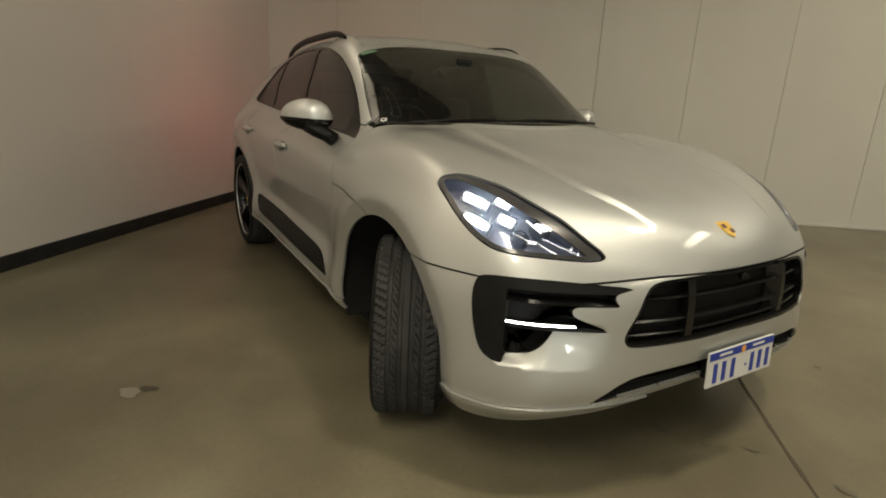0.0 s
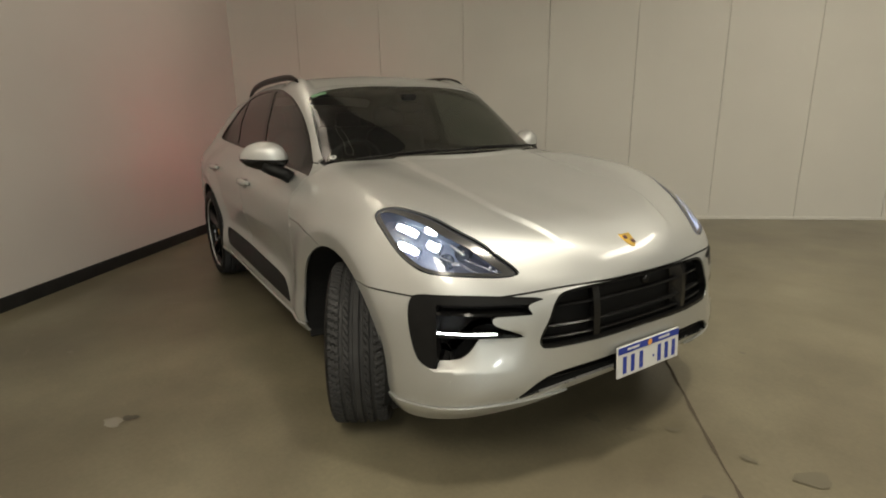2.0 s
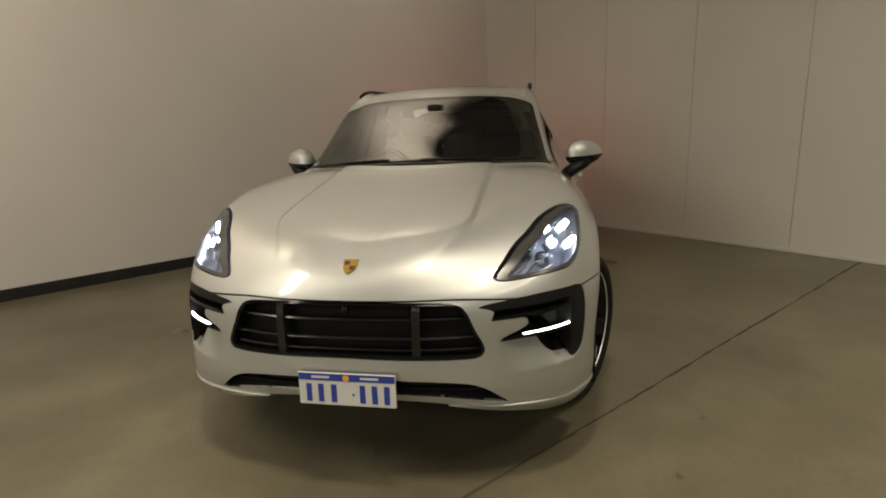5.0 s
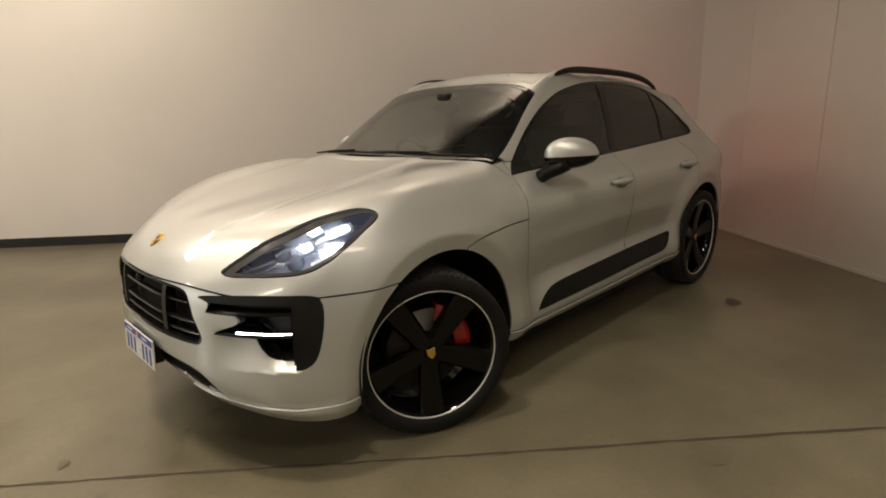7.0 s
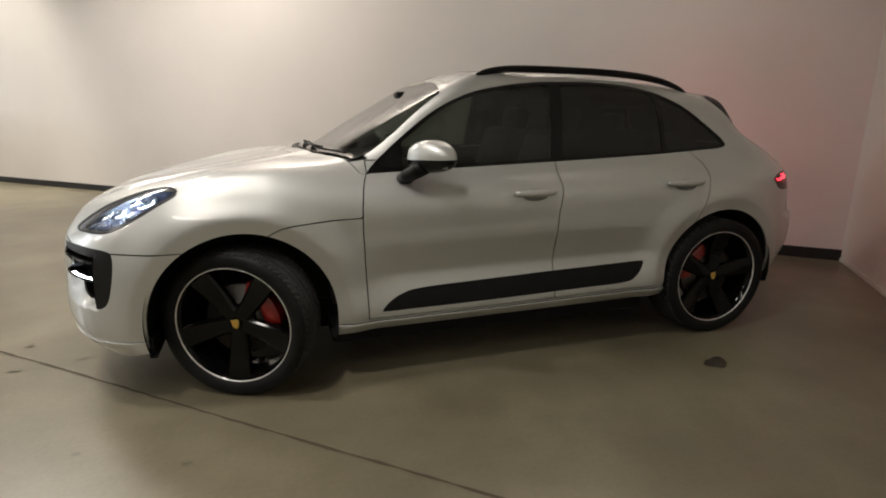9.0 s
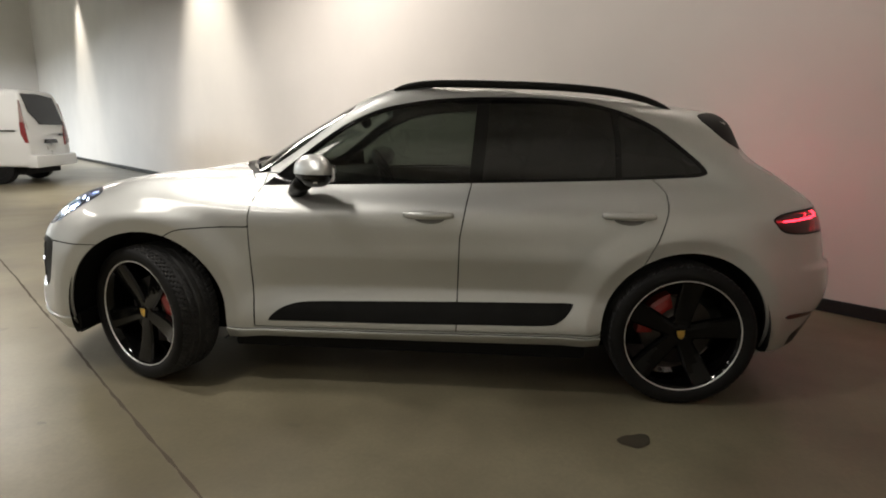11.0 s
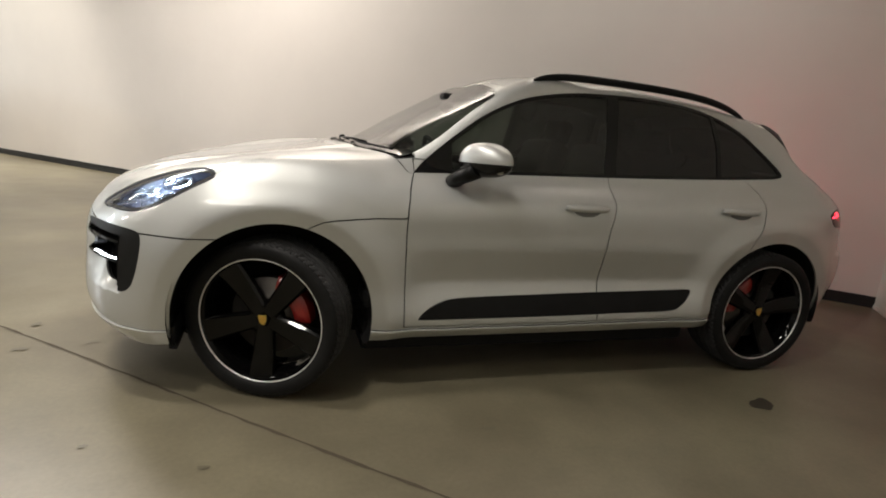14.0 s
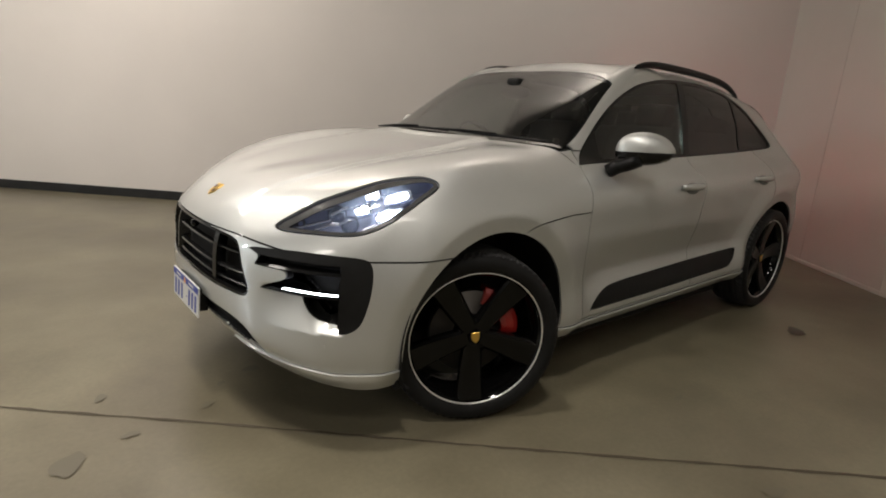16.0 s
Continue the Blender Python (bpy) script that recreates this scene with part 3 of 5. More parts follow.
def bumper_top(V):
    return .740 + .031 * smooth01((.80 - Y(V)) / .45)


def cowl(V):
    return -.328 - .245 * (Y(V) / .76) ** 2


def wheel_hole(V):
    f = np.minimum(arch_field(X(V), Z(V), ARCH_F), arch_field(X(V), Z(V), ARCH_R))
    return top(f, .45 - Y(V))


def windows(V):
    return top(WINDOWS(X(V), Z(V)), .45 - Y(V))


def screen(V):
    side = Y(V) - (.743 - .300 * (Z(V) - 1.10))
    return top(top(side, X(V) - (cowl(V) - .036)), top(-1.128 + .035 * (Y(V) / .6) ** 2 - X(V), 1.05 - Z(V)))


def rear_screen(V):
    return top(top(X(V) + 3.07, 1.155 - Z(V)), Y(V) - (.60 - .35 * (Z(V) - 1.15)))


def lamp(V):
    return top(LAMP(X(V), Z(V)), .5 - Y(V))


def intake(V):
    return top(INTAKE(Y(V) - .6 * X(V), Z(V)), .3 - X(V))


def grille(V):
    return top(GRILLE(Y(V), Z(V)), .5 - X(V))


def lower_grille(V):
    return top(LOWER_GRILLE(Y(V), Z(V)), .5 - X(V))


def blade(V):
    return top(BLADE(X(V), Z(V)), .6 - Y(V))


def tail_lamp(V):
    return top(TAIL_LAMP(X(V), Z(V)), X(V) + 3.0)


def marker(V):
    return top(MARKER(X(V), Z(V)), .3 - Y(V))


def sunroof(V):
    return top(top(np.abs(X(V) + 1.80) - .46, Y(V) - .43), 1.45 - Z(V))


skin = SHELL
_, skin = skin.split(wheel_hole)
PIECES = {}
for key, field, gap in (("windows", windows, 0), ("screen", screen, 0), ("rear_screen", rear_screen, .003), ("lamp", lamp, .0045), ("intake", intake, 0), ("grille", grille, 0), ("lower_grille", lower_grille, 0),
                        ("blade", blade, .004), ("tail_lamp", tail_lamp, .005), ("marker", marker, .002), ("sunroof", sunroof, .006)):
    PIECES[key], skin = skin.take(field, gap)


def bonnet_field(V):
    rear = np.where((Z(V) > 1.055) | (Y(V) < .80), cowl(V), DOOR_FRONT_EDGE(Z(V)))
    low = np.where(X(V) < -.02, FENDER_CUT(X(V)), bumper_top(V))
    return top(low - Z(V), rear - X(V))


def cowl_field(V):
    return top(top(X(V) - cowl(V) - .01, (cowl(V) - .095) - X(V)), top(Y(V) - .752, 1.0 - Z(V)))


def front_door_field(V):
    return top(top(DOOR_MIDDLE(Z(V)) - X(V), X(V) - DOOR_FRONT_EDGE(Z(V))), top(SILL_TOP(X(V)) + .012 - Z(V), top(Z(V) - 1.12, .5 - Y(V))))


def rear_door_field(V):
    return top(top(DOOR_REAR_EDGE(Z(V)) - X(V), X(V) - DOOR_MIDDLE(Z(V))), top(SILL_TOP(X(V)) + .012 - Z(V), top(Z(V) - 1.145, .5 - Y(V))))


JOINT = .0062
bonnet, skin = skin.take(bonnet_field, JOINT)
cowl_piece, skin = skin.take(cowl_field, .004)
lip, skin = skin.take(lambda V: top(top(Z(V) - .327 - .15 * np.clip(X(V) - .62, 0, 1), .2 - X(V)), .0 * Z(V) - 1), .0025)
front_bumper, skin = skin.take(lambda V: top(Z(V) - bumper_top(V), .1 - X(V)), JOINT)
front_door, skin = skin.take(front_door_field, JOINT)
rear_door, skin = skin.take(rear_door_field, JOINT)
side_sill, skin = skin.take(lambda V: top(top(Z(V) - SILL_TOP(X(V)), X(V) - .2), -2.6 - X(V)), .003)
fender, skin = skin.take(lambda V: top(X(V) * -1 - .70, top(Z(V) - .95, .5 - Y(V))), .0)
rear_bumper, skin = skin.take(lambda V: top(Z(V) - .80 - .03 * (X(V) + 3.3), X(V) + 2.9), .0)
diffuser, rear_bumper = rear_bumper.take(lambda V: top(Z(V) - .36 - .55 * (-3.42 - X(V)), X(V) + 3.40), .002)
CHEEK = outline([(-2.895, 1.456), (-3.06, 1.47), (-3.10, 1.40), (-3.115, 1.285), (-3.115, 1.285), (-3.02, 1.325), (-2.955, 1.375)])
cheek, skin = skin.take(lambda V: top(CHEEK(X(V), Z(V)), .40 - Y(V)), .002)
tailgate, skin = skin.take(lambda V: top(top(X(V) + 3.10, Y(V) - .70), Z(V) - 1.5), .004)
upper_body = skin



def scoop(V):
    """The hollow under each side inlet, deepest at the inlet's lower edge."""
    a = Y(V) - .6 * X(V)
    edge_z = .50 + .102 * smooth01((.405 - a) / .143)
    ridge = .472
    k = np.clip((Z(V) - ridge) / (edge_z - ridge), 0, 1) * smooth01((edge_z + .035 - Z(V)) / .035) * smooth01((a - .05) / .22) * smooth01((.486 - a) / .020) * (X(V) > .3)
    return np.stack([-.034 * k, -.018 * k, 0 * k], 1)


front_bumper = front_bumper.finer().pressed(scoop)
bonnet_ob = skin_part("bonnet", bonnet.both(), PAINT, car, "silver clamshell bonnet")
skin_part("cowl", cowl_piece.moved(-.012).both(), PLASTIC, car, "black plastic cowl")
bumper_ob = skin_part("front_bumper", front_bumper.both(), PAINT, car)
skin_part("body_frame", upper_body.both(), PAINT, car)
skin_part("tailgate", tailgate.both(), PAINT, car)
skin_part("rear_bumper", rear_bumper.both(), PAINT, car)
skin_part("rear_diffuser", diffuser.both(), PLASTIC, car, "black plastic rear diffuser")
screen_frame, glass = PIECES["screen"].split(lambda V: -(screen(V) + .004))
skin_part("windscreen_surround", screen_frame.moved(-.002).both(), GLOSS_BLACK, car, edge=.02)
windscreen = skin_part("windscreen", glass.moved(-.002).both(), GLASS_FRONT, car, "lightly tinted windscreen", edge=0)
skin_part("rear_window", PIECES["rear_screen"].moved(-.002).both(), GLASS_DARK, car, edge=0)
skin_part("sunroof", PIECES["sunroof"].moved(-.001).both(), GLOSS_BLACK, car, "black glass sunroof")

# a dark lining under the panels, open where there is glass or an inlet
lining = SHELL
_, lining = lining.split(wheel_hole)
for key, field in (("w", windows), ("s", screen), ("r", rear_screen), ("l", lamp), ("i", intake), ("g", grille), ("lg", lower_grille), ("t", tail_lamp)):
    _, lining = lining.split(field)
skin_part("lining", lining.moved(-.020).pressed(scoop).both(), GAP, car, edge=0)


def lr(s):
    """The piece as it is on the left, mirrored on the right."""
    return (lambda k: k) if s > 0 else (lambda k: k.mirrored())


from mathutils.bvhtree import BVHTree
TREE = BVHTree.FromPolygons([tuple(v) for v in SHELL.V], [tuple(int(i) for i in f) for f in SHELL.F])


def on_shell(origin, direction):
    """The place and normal where a ray from outside meets the left half of the shell."""
    p, n, _, _ = TREE.ray_cast(Vector(origin), Vector(direction).normalized(), 6)
    return p, n


def front_point(y, z, inset=0.0):
    """A place on the nose at width y (either sign) and height z, set back along the normal."""
    p, n = on_shell((3, abs(y), z), (-1, 0, 0))
    if p is None:
        return None
    if n.x < 0:
        n = -n
    p = p - n * inset
    return Vector((p.x, math.copysign(p.y, y) if y else 0, p.z))


def corner_point(a, z, inset=0.0):
    """A place round the front corner, by the unrolled coordinate a = y - 0.6 x."""
    far = Vector((3.0, a + .6 * 3.0, z))
    p, n = on_shell(far, (-1, -.6, 0))
    if p is None:
        return None
    if n.x < 0:
        n = -n
    return p - n * inset


def flipped(pts, s):
    return [Vector((p.x, p.y * s, p.z)) for p in pts]


def strip(bm, lo, hi, depth):
    """A bar between two rows of points, with thickness back along x and y."""
    rows = []
    for p, q in zip(lo, hi):
        d = Vector((-1, -.45 * math.copysign(1, p.y) if abs(p.y) > .2 else 0, 0)).normalized()
        rows.append([bm.verts.new(v) for v in (p, q, q + d * depth, p + d * depth)])
    for a, b in zip(rows, rows[1:]):
        for k in range(4):
            j = (k + 1) % 4
            bm.faces.new((a[k], a[j], b[j], b[k]))
    bm.faces.new(rows[0][::-1])
    bm.faces.new(rows[-1])
    bmesh.ops.recalc_face_normals(bm, faces=bm.faces)


# ---- grille ----
grille_ob = skin_part("grille", PIECES["grille"].both(), GAP, car, "black slatted grille", floor_at=.075)
skin_part("grille_rim", PIECES["grille"].split(lambda V: -(grille(V) + .010))[0].moved(-.004).both(), GLOSS_BLACK, grille_ob, edge=.03)


def half_width(z, knots):
    return float(np.interp(z, [k[0] for k in knots], [k[1] for k in knots]))


GRILLE_WIDE = [(.55, .46), (.575, .50), (.60, .497), (.66, .468), (.725, .436), (.755, .39)]
for z, thick in ((.582, .005), (.626, .006), (.700, .006)):
    w = half_width(z, GRILLE_WIDE)
    ys = np.linspace(-w, w, 33)
    bm = bmesh.new()
    strip(bm, [front_point(y, z, .020) for y in ys], [front_point(y, z + thick, .023) for y in ys], .022)
    part("slat", bm, SLAT, grille_ob)
for y in (-.265, .265):
    bm = bmesh.new()
    zs = np.linspace(.557, .763, 9)
    strip(bm, [front_point(y - .015, z, .012) for z in zs], [front_point(y + .015, z, .012) for z in zs], .05)
    part("upright", bm, SLAT, grille_ob)
bm = bmesh.new()
bmesh.ops.create_uvsphere(bm, u_segments=14, v_segments=8, radius=.017, matrix=Matrix.Translation(front_point(0, .742, .018)))
part("front_camera", bm, GLOSS_BLACK, grille_ob, smooth=True)

lower_ob = skin_part("lower_grille", PIECES["lower_grille"].both(), GAP, car, "black lower air inlet", floor_at=.07)
for z, w in ((.412, .50), (.440, .46)):
    ys = np.linspace(-w, w, 25)
    bm = bmesh.new()
    strip(bm, [front_point(y, z, .025) for y in ys], [front_point(y, z + .006, .027) for y in ys], .03)
    part("slat", bm, PLASTIC, lower_ob)

# ---- both flanks ----
for s in (1, -1):
    side = lr(s)
    skin_part("front_fender", side(fender), PAINT, car)
    skin_part("front_lip", side(lip.moved(.009)), PAINT, car)
    skin_part("side_sill", side(side_sill.moved(.012)), PAINT, car)
    skin_part("spoiler_cheek", side(cheek.moved(.002)), PLASTIC, car, "black spoiler cheek")
    fd = skin_part("front_door", side(front_door), PAINT, car)
    rd = skin_part("rear_door", side(rear_door), PAINT, car)
    skin_part("side_blade", side(PIECES["blade"].moved(.003)), SATIN, car, "satin black side blade", edge=.012)
    skin_part("marker_lamp", side(PIECES["marker"].moved(-.001)), material("dark_red_reflector", (.10, .012, .010), .2, coat=1.0) if s > 0 else bpy.data.materials["dark_red_reflector"], car)

    # window frames, pillars and panes
    frame_skin, panes = PIECES["windows"].split(lambda V: -(windows(V) + .017))
    skin_part("window_trim", side(frame_skin.moved(-.002)), GLOSS_BLACK, car, "gloss black window surround", edge=.02)
    pillar_mid = line([(1.05, -1.742), (1.095, -1.745), (1.30, -1.762), (1.53, -1.778)])
    pillar_rear = line([(1.05, -2.474), (1.12, -2.474), (1.29, -2.468), (1.48, -2.445)])
    mid_post, panes = panes.split(lambda V: np.abs(X(V) - pillar_mid(Z(V))) - .034)
    rear_post, panes = panes.split(lambda V: np.abs(X(V) - pillar_rear(Z(V))) - .014)
    skin_part("middle_pillar", side(mid_post.moved(-.002)), GLOSS_BLACK, car, edge=.02)
    skin_part("rear_pillar_strip", side(rear_post.moved(-.002)), GLOSS_BLACK, car, edge=.02)
    front_pane, back_panes = panes.split(lambda V: pillar_mid(Z(V)) - X(V))
    rear_pane, quarter = back_panes.split(lambda V: pillar_rear(Z(V)) - X(V))
    corner_tri, front_pane = front_pane.split(lambda V: -.845 - X(V))
    skin_part("mirror_triangle", side(corner_tri.moved(-.003)), GLOSS_BLACK, car, edge=.01)
    skin_part("window", side(front_pane.moved(-.006)), GLASS_SIDE, fd, "tinted front side window", edge=0)
    skin_part("window", side(rear_pane.moved(-.006)), GLASS_DARK, rd, "dark privacy glass", edge=0)
    skin_part("quarter_window", side(quarter.moved(-.006)), GLASS_DARK, car, "dark privacy glass", edge=0)

    # door handles: a bowed bar over a flat disc; the dish's shade is painted
    for door, x0, x1, z0 in ((fd, -1.400, -1.640, .942), (rd, -2.368, -2.612, .962)):
        bm = bmesh.new()
        pts, rad = [], []
        for k in range(17):
            u = k / 16
            x = x0 + (x1 - x0) * u
            z = z0 + .012 * (u - .5) * 0 + .004
            p, n = on_shell((x, 3, z), (0, -1, 0))
            out = .010 + .022 * math.sin(math.pi * min(1, max(0, u))) ** .5
            pts.append(Vector((x, (p.y + out) * s, z)))
            rad.append(.008 + .0125 * math.sin(math.pi * (0.04 + .92 * u)) ** .6)
        tube(bm, pts, rad, 12, 1.05)
        part("handle", bm, PAINT, door, smooth=True)
        bm = bmesh.new()
        xc = (x0 + x1) / 2
        rows = []
        for r, d in ((1.0, .0015), (.86, .0020), (.5, .0022), (.05, .0022)):
            ring = []
            for k in range(28):
                a = 2 * math.pi * k / 28
                x, z = xc + .076 * r * math.cos(a) - .006, z0 - .010 + .031 * r * math.sin(a)
                p, n = on_shell((x, 3, z), (0, -1, 0))
                ring.append(bm.verts.new((x, (p.y + d) * s, z)))
            rows.append(ring)
        for a, b in zip(rows, rows[1:]):
            for k in range(28):
                j = (k + 1) % 28
                bm.faces.new((a[k], a[j], b[j], b[k]))
        bmesh.ops.recalc_face_normals(bm, faces=bm.faces)
        part("dish_shade", bm, material("shaded_silver", (.17, .17, .165), .45, .5) if "shaded_silver" not in bpy.data.materials else bpy.data.materials["shaded_silver"], door, smooth=True)

    # headlamp: a pan under a clear cover, four light bars, a lens and trims
    hl = skin_part("headlamp", side(PIECES["lamp"]), material("lamp_housing", (.27, .30, .42), .32, .5) if s > 0 else bpy.data.materials["lamp_housing"], car, "clear headlamp with four lit white light bars", floor_at=.075)
    # the surround's grey band is a painted reflection
    bezel, cover = PIECES["lamp"].split(lambda V: -(lamp(V) + .013))
    skin_part("bezel", side(bezel.moved(-.003)), BEZEL, hl, "lamp surround with the wall's grey reflection painted in", edge=.003)
    skin_part("cover", side(cover.moved(-.003)), GLASS_CLEAR, hl, edge=0).visible_shadow = False
    cen = Vector((.46, .72, .915))
    ax = (Vector((.23, .85, 1.0)) - Vector((.71, .55, .82))).normalized()
    nrm = Vector((.62, .62, .48))
    nrm = (nrm - ax * nrm.dot(ax)).normalized()
    up = nrm.cross(ax)
    if up.z < 0:
        up = -up
    basis = Matrix((ax, up, nrm)).transposed().to_4x4()
    swap = Matrix.Diagonal((1, s, 1, 1))

    def lamp_piece(name, place, along, high, deep, mat, tilt=0.0, inset=.030, bevel=.006):
        p = Vector(place) - nrm * inset
        bm = bmesh.new()
        box(bm, -along / 2, along / 2, -high / 2, high / 2, -deep / 2, deep / 2, None, bevel, 2)
        bmesh.ops.transform(bm, matrix=swap @ Matrix.Translation(p) @ basis @ pose(0, 0, 0, 0, 0, tilt), verts=bm.verts)
        bmesh.ops.recalc_face_normals(bm, faces=bm.faces)
        return part(name, bm, mat, hl, smooth=False)

    for place, along, high, tilt in LED_PLACES:
        bm = bmesh.new()
        centre = Vector(place) - nrm * .022
        ahead = Vector((.93, -.37, .10))
        ahead = (ahead - up * ahead.dot(up)).normalized()
        across = up.cross(ahead)
        steps = 9
        edge = []
        for k in range(steps):
            p = centre + ax * (along * (k / steps - .5))
            edge += [p, p + across * (ax.dot(across) * along / steps)]
        edge.append(centre + ax * (along * .5))
        slim = [.30 + .70 * max(0, 1 - abs(2 * k / (len(edge) - 1) - 1) ** 3) ** .5 for k in range(len(edge))]
        rows = [[bm.verts.new(q + up * (h * f * high / 2) + nrm * (d * .004)) for h, d in ((-1, -1), (-.7, 0), (.7, 0), (1, -1))] for q, f in zip(edge, slim)]
        for k, (a, b) in enumerate(zip(rows, rows[1:])):
            for j in range(3):
                bm.faces.new((a[j], a[j + 1], b[j + 1], b[j])).material_index = k % 2
        bmesh.ops.transform(bm, matrix=swap, verts=bm.verts)
        part("light_bar", bm, LED, hl, "lit white light bar").data.materials.append(GLOSS_BLACK)
        lamp_piece("bar_holder", place, along + .016, high + .014, .030, LAMP_TRIM, tilt, .042, .006)
    for place, along, high, tilt in TRIM_PLACES:
        lamp_piece("reflector", place, along, high, .012, LAMP_TRIM, tilt, .034, .004)
    for r0, place in ((.036, (.560, .675, .895)), (.034, (.545, .745, .868))):
        bm = bmesh.new()
        bmesh.ops.create_uvsphere(bm, u_segments=24, v_segments=12, radius=r0)
        m = swap @ Matrix.Translation(Vector(place) - nrm * .055) @ basis @ Matrix.Diagonal((1, 1, .7, 1))
        bmesh.ops.transform(bm, matrix=m, verts=bm.verts)
        bmesh.ops.recalc_face_normals(bm, faces=bm.faces)
        part("projector", bm, LENS, hl, "glass projector lens", smooth=True)

    # front air inlet: satin frame, mesh pan, two blades, a light bar
    frame_in, hollow = PIECES["intake"].split(lambda V: np.minimum(.452 - (Y(V) - .6 * X(V)), .722 - Z(V)))
    it = skin_part("air_inlet", side(hollow.finer().pressed(scoop)), GAP, car, "black side air inlet with a lit daytime light", floor_at=.055)
    skin_part("inlet_frame", side(frame_in.moved(-.004)), PLASTIC, it, edge=.03)
    for z, a0, a1, thick, mat in ((.686, .05, .455, .010, GLOSS_BLACK), (.604, .075, .455, .012, GLOSS_BLACK)):
        aa = np.linspace(a0, a1, 21)
        bm = bmesh.new()
        taper = [min(1.0, .25 + (a - a0) / .10) for a in aa]
        lo = [corner_point(a, z, .002) for a in aa]
        hi = [corner_point(a, z + thick * k, .004) for a, k in zip(aa, taper)]
        strip(bm, flipped(lo, s), flipped(hi, s), .05)
        part("fin", bm, mat, it)
    aa = np.linspace(.200, .456, 17)
    bm = bmesh.new()
    strip(bm, flipped([corner_point(a, .6070, .004) for a in aa], s), flipped([corner_point(a, .6180, .005) for a in aa], s), .012)
    part("daytime_light", bm, LED_DRL, it, "lit white light bar")

    # parking sensors
    for a, z in ((.40, .432),):
        p = corner_point(a, z, -.0006)
        q = corner_point(a, z, .03)
        bm = bmesh.new()
        n = (p - q).normalized()
        m = Matrix.Translation(p) @ n.to_track_quat("Y", "Z").to_matrix().to_4x4()
        lathe(bm, [(.0005, .0), (.0080, .0), (.0085, -.003)], 20)
        bmesh.ops.transform(bm, matrix=swap @ m, verts=bm.verts)
        bmesh.ops.recalc_face_normals(bm, faces=bm.faces)
        part("parking_sensor", bm, PAINT, bumper_ob)

    # tail lamp
    tl = skin_part("tail_lamp", side(PIECES["tail_lamp"]), bpy.data.materials.get("tail_housing") or material("tail_housing", (.010, .006, .006), .25, coat=.5), car, "dark red tail lamp with a lit red light strip", floor_at=.05)
    rimk, cover = PIECES["tail_lamp"].split(lambda V: -(tail_lamp(V) + .008))
    skin_part("bezel", side(rimk.moved(-.003)), GLOSS_BLACK, tl, edge=.02)
    skin_part("cover", side(cover.moved(-.003)), bpy.data.materials.get("red_cover") or glass_material("red_cover", (.26, .07, .09)), tl, edge=0).visible_shadow = False
    led, _ = PIECES["tail_lamp"].finer().split(lambda V: top(np.abs(Z(V) - .960 - .06 * (-3.3 - X(V))) - .0060, X(V) + 3.245))
    skin_part("light_strip", side(led.moved(-.012)), LED_RED, tl, "lit red light strip", edge=.01)
    # added red lamp that throws the tail lamp's glow higher up the walls
    mid, out = Vector(led.V.mean(0)), Vector(led.N.mean(0)).normalized()
    mid, out = Vector((mid.x, mid.y * s, mid.z)) + Vector((out.x, out.y * s, out.z)) * .012, Vector((out.x, out.y * s, max(out.z, 0) + .45)).normalized()
    glow = bpy.data.lights.new("tail_glow_fill", "AREA")
    glow.energy, glow.shape, glow.size, glow.size_y, glow.color = .60, "RECTANGLE", .03, .03, (1.0, .07, .11)
    beam = new("tail_glow_fill", glow)
    beam.matrix_world = Matrix.Translation(mid) @ out.to_track_quat("-Z", "Y").to_matrix().to_4x4()

    # roof rail: one even arch that meets the roof at both ends
    us = np.linspace(0, 1, 41)
    lie = [on_shell((-1.300 - 1.46 * u, .615 - .06 * u, 3), (0, 0, -1))[0].z for u in us]
    even = np.polyval(np.polyfit(us, lie, 4), us)
    bm = bmesh.new()
    pts, rad = [], []
    for u, z in zip(us, even):
        rise = 1 - abs(2 * u - 1) ** (6.5 if u < .5 else 5.0)
        pts.append(Vector((-1.300 - 1.46 * u, (.615 - .06 * u) * s, z - .002 + .044 * rise)))
        rad.append(.004 + .0125 * rise ** .6)
    tube(bm, pts, rad, 14, 1.25)
    part("roof_rail", bm, SATIN, car, "black roof rail", smooth=True)

    # outside mirror: rounded silver cap over a black base, on a black arm
    mir = bpy.data.objects.new("outside_mirror", None)
    scene.collection.objects.link(mir)
    mir.parent = car

    def mirror_shape(u, v, grow=1.0):
        """u round the housing, v from the inner to the outer end."""
        w = math.sin(math.pi * min(.985, max(.015, v)) ** .82) ** .44
        yy = .846 + .228 * v
        cx = -.912 - .095 * v
        r1, r2 = .104 * w * grow, .088 * w * grow
        c, q = math.cos(u), math.sin(u)
        e = .80
        xx = cx + r1 * math.copysign(abs(c) ** e, c) * (1.0 if c > 0 else .85)
        zz = 1.130 + .008 * v + r2 * math.copysign(abs(q) ** e, q) * (1.08 if q > 0 else .78)
        return Vector((xx, yy * s, zz))

    for nm, u0, u1, grow, mat in (("cap", .0, math.pi, 1.0, PAINT), ("base", math.pi, 2 * math.pi, .975, GLOSS_BLACK)):
        bm = bmesh.new()
        grid = [[bm.verts.new(mirror_shape(u0 + (u1 - u0) * i / 22, j / 26, grow)) for i in range(23)] for j in range(27)]
        for a, b in zip(grid, grid[1:]):
            for i in range(22):
                bm.faces.new((a[i], a[i + 1], b[i + 1], b[i]))
        for row in (grid[0], grid[-1]):
            bm.faces.new(row)
        bmesh.ops.remove_doubles(bm, verts=bm.verts, dist=.0005)
